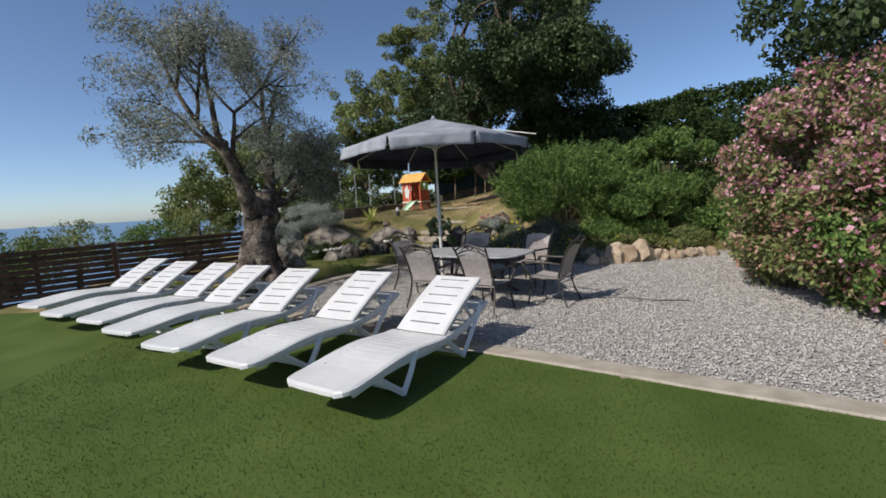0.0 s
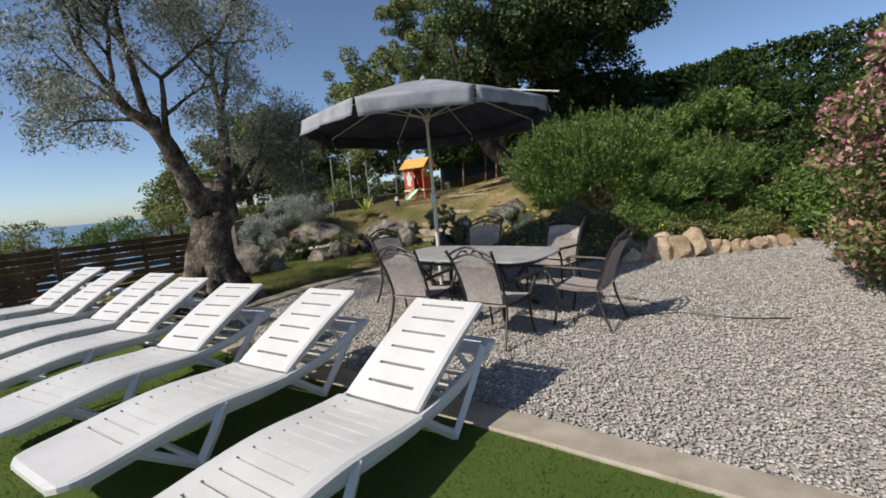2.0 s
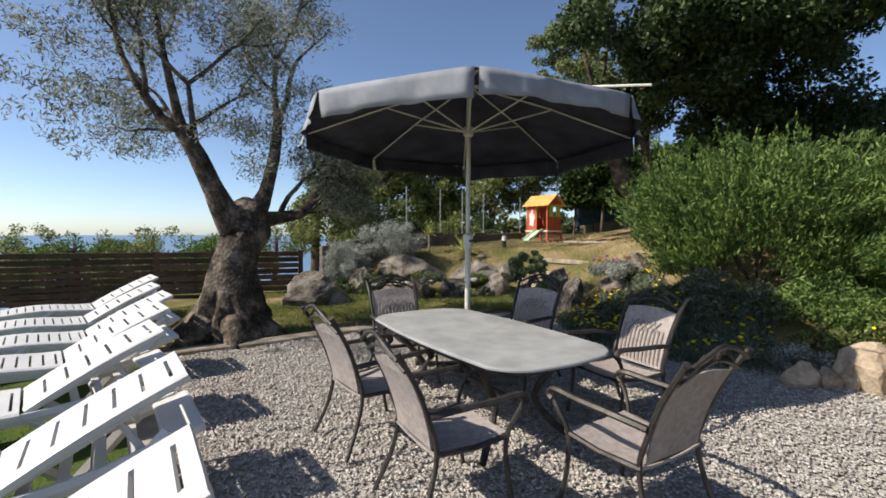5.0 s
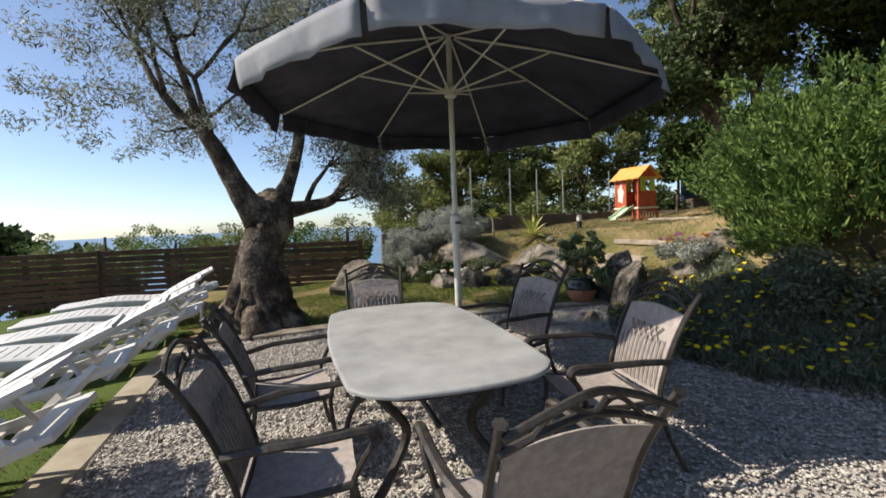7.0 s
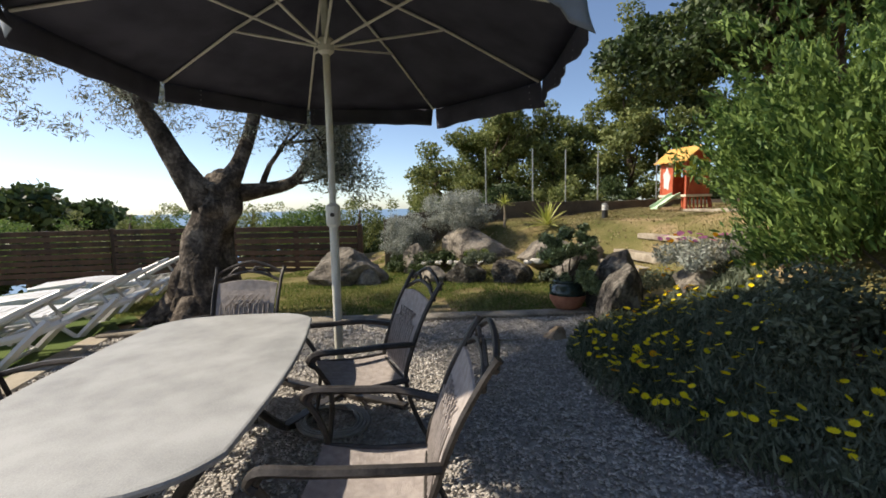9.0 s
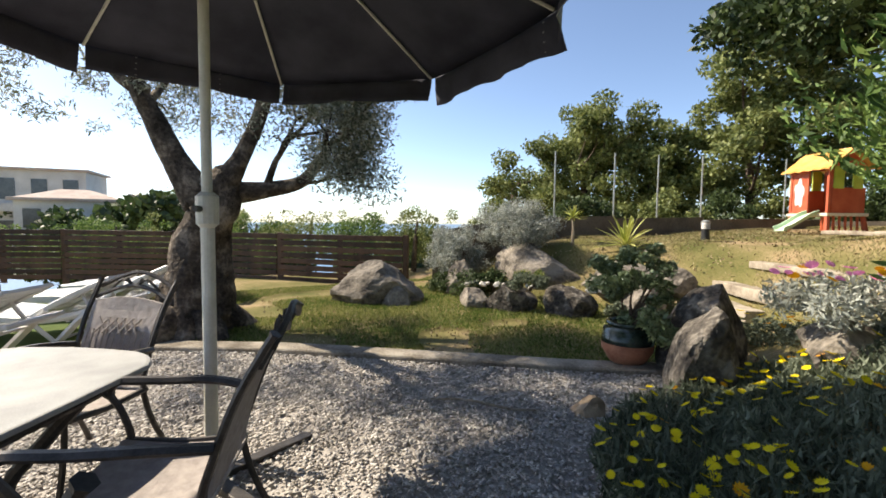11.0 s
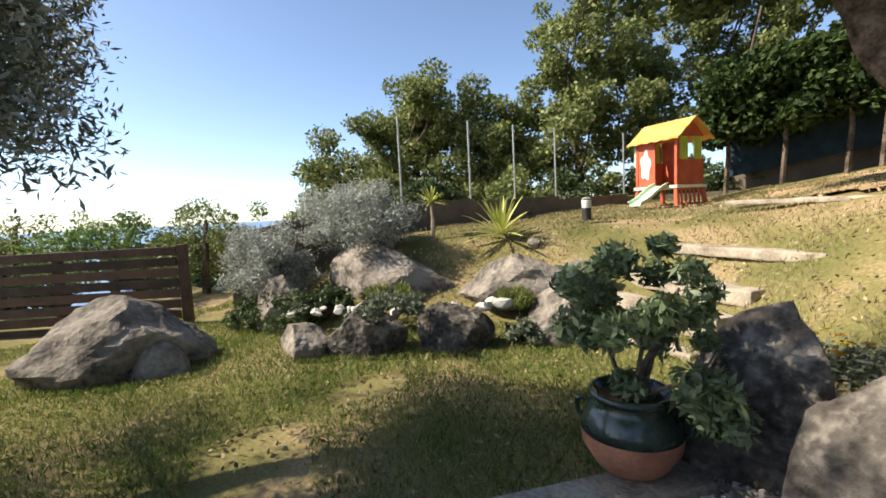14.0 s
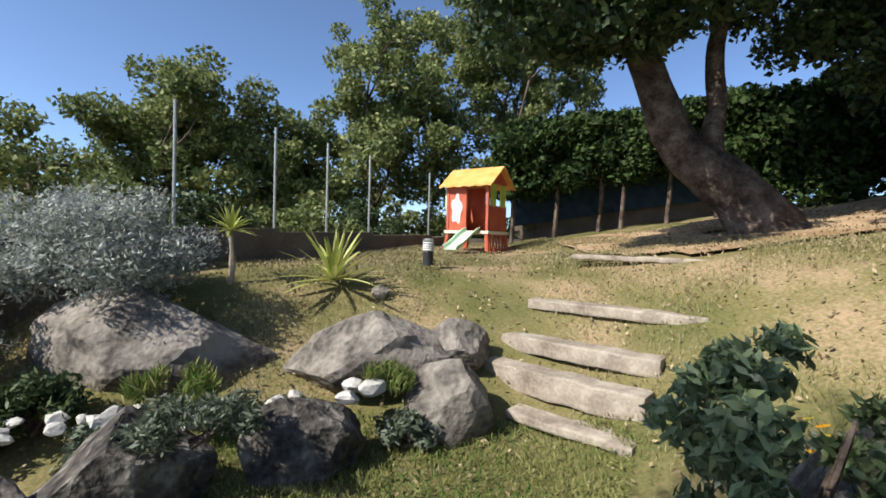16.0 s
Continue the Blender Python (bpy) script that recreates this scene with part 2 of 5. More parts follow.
def sheet(bm, thick, along=(0, 0, -1), radial=False):
    """Turns an open sheet into a closed slab of that thickness."""
    top = bm.faces[:]
    low = {}
    for v in bm.verts[:]:
        d = -Vector((v.co.x, v.co.y, 0)).normalized() if radial else Vector(along)
        low[v] = bm.verts.new(v.co + d * thick)
    rim = [e for e in bm.edges if len(e.link_faces) == 1]
    for f in top:
        bm.faces.new([low[v] for v in reversed(f.verts)])
    for e in rim:
        p, q = e.verts
        bm.faces.new((p, q, low[q], low[p]))
    bmesh.ops.recalc_face_normals(bm, faces=bm.faces)
    return bm


def curve_pts(pts, n=6):
    """A smooth run through the points."""
    pts = [Vector(p) for p in pts]
    out = []
    for i in range(len(pts) - 1):
        p0, p1, p2, p3 = pts[max(i - 1, 0)], pts[i], pts[i + 1], pts[min(i + 2, len(pts) - 1)]
        for k in range(n):
            t = k / n
            out.append(0.5 * ((2 * p1) + (p2 - p0) * t + (2 * p0 - 5 * p1 + 4 * p2 - p3) * t * t + (3 * p1 - p0 - 3 * p2 + p3) * t ** 3))
    out.append(pts[-1])
    return out


def lathe(bm, profile, sides=28):
    rings = [[bm.verts.new((r * math.cos(2 * math.pi * k / sides), r * math.sin(2 * math.pi * k / sides), z)) for k in range(sides)] for r, z in profile]
    for a, b in zip(rings, rings[1:]):
        for k in range(sides):
            bm.faces.new((a[k], a[(k + 1) % sides], b[(k + 1) % sides], b[k]))
    bm.faces.new(list(reversed(rings[0])))
    return bm


def leaf_mesh(name, pos, size, aspect, mat, seed, droop=None, spread=None):
    """Many small folded leaves at the points; spread gives each one's way."""
    rng = np.random.default_rng(seed)
    n = len(pos)
    d = rng.normal(size=(n, 3)) if spread is None else spread + 0.45 * rng.normal(size=(n, 3))
    if droop is not None:
        d[:, 2] += droop
    d /= np.linalg.norm(d, axis=1)[:, None] + 1e-9
    s = np.cross(d, rng.normal(size=(n, 3)))
    s /= np.linalg.norm(s, axis=1)[:, None] + 1e-9
    up = np.cross(s, d)
    L = (size * rng.uniform(0.6, 1.4, n))[:, None]
    W = L * aspect
    v = np.empty((n, 4, 3))
    v[:, 0] = pos - d * L * 0.5
    v[:, 1] = pos + s * W * 0.5 + up * W * 0.15
    v[:, 2] = pos + d * L * 0.5
    v[:, 3] = pos - s * W * 0.5 + up * W * 0.15
    me = bpy.data.meshes.new(name)
    me.vertices.add(n * 4)
    me.vertices.foreach_set("co", v.reshape(-1))
    me.loops.add(n * 4)
    me.loops.foreach_set("vertex_index", np.arange(n * 4))
    me.polygons.add(n)
    me.polygons.foreach_set("loop_start", np.arange(n) * 4)
    me.polygons.foreach_set("loop_total", np.full(n, 4))
    me.materials.append(mat)
    me.update(calc_edges=True)
    return me


def in_clumps(clumps, n, seed, shell=0.5):
    """Points in ball-like clumps (x, y, z, radius), denser to their outside."""
    rng = np.random.default_rng(seed)
    c = np.array(clumps, float)
    w = c[:, 3] ** 2
    k = rng.choice(len(c), n, p=w / w.sum())
    d = rng.normal(size=(n, 3))
    d /= np.linalg.norm(d, axis=1)[:, None]
    r = rng.uniform(shell ** 3, 1, n) ** (1 / 3) * rng.uniform(0.75, 1.15, n)
    return c[k, :3] + d * (r * c[k, 3])[:, None] * np.array([1, 1, 0.8])


def clumps_in(cx, cy, cz, rx, ry, rz, n, r0, r1, seed, low=-1.0):
    """Clump centres in an ellipsoid, towards its skin."""
    rng = np.random.default_rng(seed)
    out = []
    while len(out) < n:
        d = rng.normal(size=3)
        d /= np.linalg.norm(d)
        if d[2] < low:
            continue
        k = rng.uniform(0.35, 1.0) ** 0.6
        out.append((cx + d[0] * rx * k, cy + d[1] * ry * k, cz + d[2] * rz * k, rng.uniform(r0, r1)))
    return out


# ---- lie of the land ----
BANK = [(-30, 12.5), (-8, 13.6), (-4.6, 12.5), (-3.0, 12.4), (-1.7, 13.1), (-0.5, 13.2), (0.35, 11.9), (0.75, 10.9), (1.3, 10.0), (2.3, 9.3), (3.2, 9.05), (5.4, 9.25), (9, 8.0), (16, 4.0), (30, 0)]


def bank_depth(x, y):
    """How far inside the raised bank a place lies (negative below it)."""
    best, inside = 1e9, None
    for (x0, y0), (x1, y1) in zip(BANK, BANK[1:]):
        dx, dy = x1 - x0, y1 - y0
        t = max(0, min(1, ((x - x0) * dx + (y - y0) * dy) / (dx * dx + dy * dy)))
        ex, ey = x - x0 - t * dx, y - y0 - t * dy
        d = ex * ex + ey * ey
        if d < best:
            best, inside = d, dx * (y - y0) - dy * (x - x0) > 0
    return math.sqrt(best) * (1 if inside else -1)


def smooth(t):
    t = max(0.0, min(1.0, t))
    return t * t * (3 - 2 * t)


def land(x, y):
    z = 0.14 * smooth((y - 5.5) / 4.5)
    d = bank_depth(x, y)
    if d > 0:
        up = 0.98 + 0.05 * max(0, y - 15) + 0.17 * max(0, min(x, 7) + 0.3) * smooth((y - 8) / 6)
        z += up * smooth(d / (2.3 + 0.25 * max(0, x)))
    if y > 21:
        z -= 0.10 * (y - 21)
    far = max(0.0, -8.5 - x) + max(0.0, (-x - 4.5) if y > 14 else 0)
    z -= 0.35 * far
    return max(z + 0.025 * noise.noise((x * 1.3, y * 1.3, 0)) * (1 if d > -0.3 or x < -2 else 0.2), -29.5)


def patch(name, inside, step, x0, x1, y0, y1, mat, lift=0.0, label="", category="", parent=None):
    """A sheet over the land where inside(x, y) holds."""
    nx, ny = int((x1 - x0) / step), int((y1 - y0) / step)
    idx, verts, faces = {}, [], []

    def vert(i, j):
        if (i, j) not in idx:
            x, y = x0 + i * step, y0 + j * step
            idx[i, j] = len(verts)
            verts.append((x, y, land(x, y) + lift))
        return idx[i, j]
    for i in range(nx):
        for j in range(ny):
            if inside(x0 + (i + 0.5) * step, y0 + (j + 0.5) * step):
                faces.append((vert(i, j), vert(i + 1, j), vert(i + 1, j + 1), vert(i, j + 1)))
    ob = new(name, mesh_of(name, verts, faces, mat, True))
    return tagged(ob, label, category, kind="structure")


# kerb lines: the turf's edge, and the edge of the lawn under the olive tree
KA, KB = Vector((-3.55, 7.55)), Vector((4.6, 1.75))
KC = Vector((0.25, 11.88))


def side_of(a, b, x, y):
    return (b.x - a.x) * (y - a.y) - (b.y - a.y) * (x - a.x)


def on_gravel(x, y):
    return side_of(KA, KB, x, y) > 0 and side_of(KA, KC, x, y) < 0 and bank_depth(x, y) < 0.5 and x < 9


def on_turf(x, y):
    return side_of(KA, KB, x, y) <= 0 and x > -8.6


def far_grid(name, mat):
    """The wide ground: fine near the garden, coarse beyond."""
    xs = [-4000, -1500, -600, -300, -150, -90, -60, -40, -30, -22, -16] + [-12 + 0.3 * i for i in range(90)] + [16, 20, 26, 40, 80, 200, 800, 3000]
    ys = [-3000, -800, -200, -60, -30, -15, -8] + [-5 + 0.3 * i for i in range(95)] + [25, 28, 33, 40, 60, 100, 200, 500, 1500, 4000]
    verts = [(x, y, land(x, y) - 0.03) for x in xs for y in ys]
    k = len(ys)
    faces = [(i * k + j, (i + 1) * k + j, (i + 1) * k + j + 1, i * k + j + 1) for i in range(len(xs) - 1) for j in range(k - 1)]
    return new(name, mesh_of(name, verts, faces, mat, True))


tagged(far_grid("ground", M_LAWN), "dry patchy garden soil with thin grass", "ground", kind="structure")
sea = new("water", mesh_of("water", [(-4500, -4500, -29), (4500, -4500, -29), (4500, 4500, -29), (-4500, 4500, -29)], [(0, 1, 2, 3)], M_SEA))
tagged(sea, "hazy blue sea far below the garden", "sea", kind="structure")
patch("turf", on_turf, 0.25, -9, 12, -6, 8, M_TURF, 0.0, "short green artificial turf", "lawn")
patch("gravel_base", on_gravel, 0.1, -4, 9.2, 1.5, 12.4, M_BED, -0.012, "bed of fine grey gravel", "gravel")
patch("earth_patch", lambda x, y: 15.0 < y < 19.5 and 0.6 < x < 9 and bank_depth(x, y) > 1.2 and noise.noise((x * 0.6, y * 0.6, 3)) > -0.25, 0.2, 0, 9, 12, 20, M_EARTH, 0.006, "bare sandy earth on the slope", "ground")


def kerb(a, b, width, height, label, mat):
    bm = bmesh.new()
    n = int((b - a).length / 0.35)
    d = (b - a).normalized()
    s = Vector((-d.y, d.x)) * width / 2
    prev = None
    for i in range(n + 1):
        p = a.lerp(b, i / n)
        j = 0.008 * noise.noise((i * 0.7, 1, 0))
        z0 = land(p.x, p.y)
        q = [(p.x - s.x, p.y - s.y, z0 - 0.1), (p.x - s.x, p.y - s.y, z0 + height - 0.012 + j), (p.x - s.x * 0.9, p.y - s.y * 0.9, z0 + height + j), (p.x + s.x * 0.9, p.y + s.y * 0.9, z0 + height + j), (p.x + s.x, p.y + s.y, z0 + height - 0.012 + j), (p.x + s.x, p.y + s.y, z0 - 0.1)]
        ring = [bm.verts.new(v) for v in q]
        if prev:
            for k in range(5):
                bm.faces.new((prev[k], prev[k + 1], ring[k + 1], ring[k]))
        prev = ring
    bmesh.ops.recalc_face_normals(bm, faces=bm.faces)
    return tagged(part("kerb", bm, mat), label, "kerb", kind="structure")


kerb(KA + Vector((0.05, -0.02)), KB, 0.27, 0.022, "sandy concrete kerb between turf and gravel", M_KERB)
kerb(KA, KC, 0.24, 0.045, "worn flat stone edging of the lawn", M_EDGING)

# ---- far things: hedges, houses, sea side ----


def hedge_thing(name, base, mat, n, size, aspect, clumps, label, category, seed, stems=()):
    ob = empty(name, pose(*base), label, category)
    cl = [(c[0] - base[0], c[1] - base[1], c[2] - base[2], c[3]) for c in clumps]
    f = new("foliage", leaf_mesh("foliage", in_clumps(cl, n, seed), size, aspect, mat, seed))
    f.parent = ob
    if stems:
        bm = bmesh.new()
        for p in stems:
            tube(bm, [Vector(q) - Vector(base) for q in p[0]], p[1], 6)
        part("stem", bm, M_OAKBARK, ob)
    return ob


def far_house(x, y, z, w, d, h, turn, roof_h, cols, storeys):
    hs = empty("house", pose(x, y, z, 0, 0, turn), "pale rendered hillside house with dark windows", "house", "far houses")
    bm = bmesh.new()
    box(bm, 0, 0, h / 2, w, d, h)
    part("wall", bm, M_HOUSE, hs)
    bm = bmesh.new()
    box(bm, 0, 0, h + 0.15, w + 0.8, d + 0.8, 0.3, bevel=0.05)
    if roof_h:
        r = bmesh.ops.create_cone(bm, cap_ends=True, segments=4, radius1=0.72 * w, radius2=0.2 * w, depth=roof_h, matrix=pose(0, 0, h + 0.3 + roof_h / 2, 0, 0, 45) )
        bmesh.ops.scale(bm, vec=(1, d / w, 1), verts=r["verts"])
    part("roof", bm, M_HROOF, hs)
    for s in range(storeys):
        for c in range(cols):
            bm = bmesh.new()
            box(bm, -w / 2 + (c + 0.5) * w / cols, -d / 2 - 0.02, (s + 0.55) * h / storeys, w / cols * 0.5, 0.1, h / storeys * 0.5)
            part("window", bm, M_GLASS, hs)
        bm = bmesh.new()
        box(bm, 0, -d / 2 - 0.7, s * h / storeys + 0.5, w * 0.9, 1.2, 0.9)
        part("balcony", bm, M_HOUSE, hs)
    return hs


far_house(-58, 1.0, -4.5, 8, 8, 7.4, 85, 1.0, 3, 2)
far_house(-72, -4.5, -3.0, 12, 8, 9.8, 80, 0, 4, 2)
far_house(-78, 8.5, -4.0, 7, 8, 8.4, 88, 0, 3, 2)
for k, (x, y, z, r) in enumerate([(-48, 2, -4, 6), (-62, 13, -3.5, 5), (-50, 31, -7, 6), (-50, 17, -3.6, 6), (-60, 40, -5, 6), (-42, 36, -6, 6), (-42, 8, -2.4, 5), (-70, -4, -3, 8), (-55, 52, -6, 7)]):
    hedge_thing("far_tree", (x, y, z - 3), M_OAK, 5000, 0.7, 0.6, clumps_in(x, y, z + 2, r, r, 3.6, 14, 1.5, 2.6, 40 + k), "dark rounded pine wood on the far slope", "tree", 60 + k)

# low plants that show over the timber fence
for k, (x, y, top, r) in enumerate([(-12.6, 7.2, 1.45, 1.5), (-11.6, 9.2, 1.7, 1.3), (-10.4, 10.4, 1.55, 1.3), (-9.4, 11.6, 1.75, 1.2), (-8.3, 12.6, 1.6, 1.1), (-7.3, 13.6, 1.7, 0.9), (-14, 4.6, 1.2, 1.4), (-15, 2.0, 1.3, 1.5)]):
    b = land(x, y)
    cl = clumps_in(x, y, top - 0.9, r, r, 0.8, 14, 0.25, 0.45, 80 + k, -0.3)
    cl += [(x + random.uniform(-r, r), y + random.uniform(-r, r), top - 0.30 + random.uniform(-0.1, 0.2), 0.18) for _ in range(5)]
    st = [([(x, y, b), (x + 0.1, y, (b + top) / 2), (x, y + 0.1, top - 0.3)], [0.08, 0.06, 0.03])]
    hedge_thing("coastal_shrub", (x, y, b), M_LIGHTOAK if k % 2 else M_SHRUB, 5200, 0.075, 0.4, cl, "feathery green shrub growing behind the fence", "shrub", 90 + k, st)

# ---- timber fence ----
FENCE = [Vector((-5.4, 12.4)), Vector((-7.6, 10.5)), Vector((-9.6, 8.6)), Vector((-11.2, 6.4)), Vector((-12.4, 4.0)), Vector((-13.0, 0.5)), Vector((-13.0, -6.0))]
for i, (a, b) in enumerate(zip(FENCE, FENCE[1:])):
    d = b - a
    L = d.length
    ang = math.degrees(math.atan2(d.y, d.x))
    g = empty("fence_panel", pose(a.x, a.y, 0.02, 0, 0, ang), "dark brown stained fence panel of horizontal boards", "fence", "timber fence")
    bm = bmesh.new()
    box(bm, 0, 0, 0.45, 0.10, 0.10, 1.3, bevel=0.008)
    part("post", bm, M_FENCE, g)
    bm = bmesh.new()
    box(bm, L / 2, 0, 0.45, 0.09, 0.08, 1.26, bevel=0.008)
    part("post", bm, M_FENCE, g)
    bm = bmesh.new()
    box(bm, L / 2, 0, 0, L - 0.11, 0.03, 0.105, bevel=0.006)
    me = bpy.data.meshes.new("board")
    bm.to_mesh(me)
    bm.free()
    me.materials.append(M_FENCE)
    for k in range(9):
        o = new("board", me)
        o.parent = g
        o.matrix_basis = pose(0, 0.055 + random.uniform(-0.006, 0.006), -0.03 + k * 0.132, random.uniform(-2, 2), random.uniform(-0.15, 0.15), 0)

# ---- sun loungers ----


def slotted_panel(length, width, slots, start, slot_w, slot_l, thick, shape, round_end=0.0):
    """A moulded panel with a row of cross slots; shape(u) is its height along the run."""
    ys = [0.0, 0.03, 0.07, 0.14, start * 0.8] if round_end else [0.0]
    n0 = len(ys)
    for k in range(slots):
        c = start + (length - start) * (k + 0.5) / slots
        ys += [c - slot_l / 2, c + slot_l / 2]
    ys.append(length)
    us = (-1, -0.93, -slot_w, slot_w, 0.93, 1)
    bm = bmesh.new()
    g = []
    for j, y in enumerate(ys):
        w = width / 2
        if round_end and y < 0.14:
            w -= round_end * (1 - math.sqrt(1 - (1 - y / 0.14) ** 2))
        g.append([bm.verts.new((u * w, y, shape(y) - (0.006 if abs(u) < 0.9 else 0) - (0.012 if abs(u) == 1 else 0) - (0.012 if round_end and y == 0 else 0))) for u in us])
    for j in range(len(ys) - 1):
        for i in range(5):
            if not (i == 2 and j >= n0 and (j - n0) % 2 == 0 and j < len(ys) - 1):
                bm.faces.new((g[j][i], g[j][i + 1], g[j + 1][i + 1], g[j + 1][i]))
    return sheet(bm, thick)


def strut(bm, pts, w, t):
    """A flat moulded strut: w along the chair's length, t across."""
    tube(bm, pts, w / 2, 4, t / w)
    return bm


def sun_lounger():
    g = empty("sun_lounger", pose(0, 0, 0), "white moulded plastic sun lounger with raised backrest", "sun lounger", "row of sun loungers")
    W, BED = 0.68, 1.32

    def sag(u):
        return 0.315 + 0.055 * smooth(u / 0.75) - 0.04 * smooth((u - 0.75) / 0.55)
    part("bed_panel", slotted_panel(BED, W, 12, 0.30, 0.66, 0.017, 0.03, sag, 0.10), M_PLASTIC, g)
    for s in (-1, 1):
        bm = bmesh.new()
        tube(bm, curve_pts([(s * 0.30, 0.12, 0.265), (s * 0.30, 0.6, 0.30), (s * 0.305, 1.2, 0.275), (s * 0.31, 1.7, 0.315), (s * 0.315, 2.12, 0.44)], 5), 0.042, 6, 0.55)
        part("side_rail", bm, M_PLASTIC, g)
        for y0, y1, y2, zt in ((0.36, 0.66, 0.86, 0.345), (1.34, 1.62, 2.02, 0.47)):
            bm = bmesh.new()
            strut(bm, [(s * 0.30, y0, 0.285), (s * 0.325, y1, 0.035)], 0.055, 0.045)
            lg = part("leg", bm, M_PLASTIC, g)
            bm = bmesh.new()
            strut(bm, [(s * 0.325, y1 - 0.01, 0.022), (s * 0.335, (y1 + y2) / 2, zt * 0.55), (s * 0.325, y2, zt)], 0.075, 0.05)
            part("strut", bm, M_PLASTIC, lg)
    bm = bmesh.new()
    box(bm, 0, 2.09, 0.43, W - 0.01, 0.20, 0.045, Euler((radians(14), 0, 0)).to_matrix(), 0.018)
    part("head_end", bm, M_PLASTIC, g)
    for y, zz in ((0.66, 0.06), (1.0, 0.27), (1.62, 0.06), (1.72, 0.28)):
        bm = bmesh.new()
        tube(bm, [(-0.31, y, zz), (0.31, y, zz)], 0.022, 6)
        part("crossbar", bm, M_PLASTIC, g)
    b = part("backrest", slotted_panel(0.88, 0.58, 6, 0.06, 0.62, 0.020, 0.03, lambda u: 0.02 * math.sin(u / 0.88 * 3.1)), M_PLASTIC, g)
    b.matrix_basis = pose(0, BED + 0.015, 0.335, 28.5, 0, 0)
    for s in (-1, 1):
        bm = bmesh.new()
        tube(bm, [(s * 0.27, 0.0, -0.03), (s * 0.27, 0.45, -0.03), (s * 0.265, 0.85, -0.025)], 0.022, 6, 0.8)
        part("edge_rib", bm, M_PLASTIC, b)
        bm = bmesh.new()
        tube(bm, [(s * 0.22, 1.80, 0.575), (s * 0.25, 1.92, 0.36)], 0.018, 6)
        part("support_strut", bm, M_PLASTIC, g)
    for k in range(4):
        bm = bmesh.new()
        box(bm, 0, 1.46 + 0.14 * k, 0.285 + 0.012 * k, 0.58, 0.05, 0.02, bevel=0.004)
        part("frame_slat", bm, M_PLASTIC, g)
    return g


LOUNGERS = [(-1.0, 3.36, 33.5), (-1.98, 4.05, 31), (-2.92, 4.60, 25.5), (-3.92, 5.38, 26), (-4.76, 6.05, 26), (-5.72, 6.58, 25.5), (-6.62, 7.2, 25)]
first = sun_lounger()
first.matrix_basis = pose(-1.05, 3.26, 0.0, 0, 0, -33.5) @ Matrix.Diagonal((1.02, 1.05, 1.0, 1))
for x, y, a in LOUNGERS[1:]:
    copy_thing(first, pose(x - 0.06, y - 0.08, land(x, y) + 0.004, 0, 0, -a))

# ---- dining table ----
TX, TY, TTURN = 0.47, 7.37, -37.0
table = empty("dining_table", pose(TX, TY, land(TX, TY), 0, 0, TTURN), "oblong outdoor table with grey stone-look top on dark metal base", "table")
bm = bmesh.new()
outline = []
corners = [(1.02, -0.30), (1.02, 0.30), (0.84, 0.50), (-0.84, 0.50), (-1.02, 0.30), (-1.02, -0.30), (-0.84, -0.50), (0.84, -0.50)]
for (xa, ya), (xb, yb) in zip(corners, corners[1:] + corners[:1]):
    for k in range(9):
        t = k / 9
        bow = 0.035 * math.sin(math.pi * t) * (1.4 if abs(xa - xb) > 1 else 0.8)
        L = math.hypot(xb - xa, yb - ya)
        outline.append((xa + (xb - xa) * t + bow * (yb - ya) / L, ya + (yb - ya) * t - bow * (xb - xa) / L))
rings = []
for sc, z in ((0.965, 0.680), (1.0, 0.686), (1.0, 0.697), (0.994, 0.704), (0.98, 0.7065)):
    rings.append([bm.verts.new((x * sc, y * sc, z)) for x, y in outline])
for a, b in zip(rings, rings[1:]):
    for k in range(72):
        bm.faces.new((a[k], a[(k + 1) % 72], b[(k + 1) % 72], b[k]))
bm.faces.new(list(reversed(rings[0])))
bm.faces.new(rings[-1])
part("tabletop", bm, M_TOP, table)
bm = bmesh.new()
ring = [(x * 0.86, y * 0.82, 0.635) for x, y in outline]
tube(bm, ring + [ring[0]], 0.018, 6, cap=False)
part("apron", bm, M_IRON, table)
for sx in (-1, 1):
    for sy in (-1, 1):
        bm = bmesh.new()
        tube(bm, curve_pts([(sx * 0.62, sy * 0.40, 0.64), (sx * 0.56, sy * 0.30, 0.50), (sx * 0.50, sy * 0.18, 0.30), (sx * 0.58, sy * 0.30, 0.10), (sx * 0.66, sy * 0.40, 0.02)], 5), 0.026, 8)
        part("leg", bm, M_IRON, table)
bm = bmesh.new()
tube(bm, [(-0.5, 0, 0.3), (0.5, 0, 0.3)], 0.02, 6)
part("stretcher", bm, M_IRON, table)

# ---- dining chairs ----


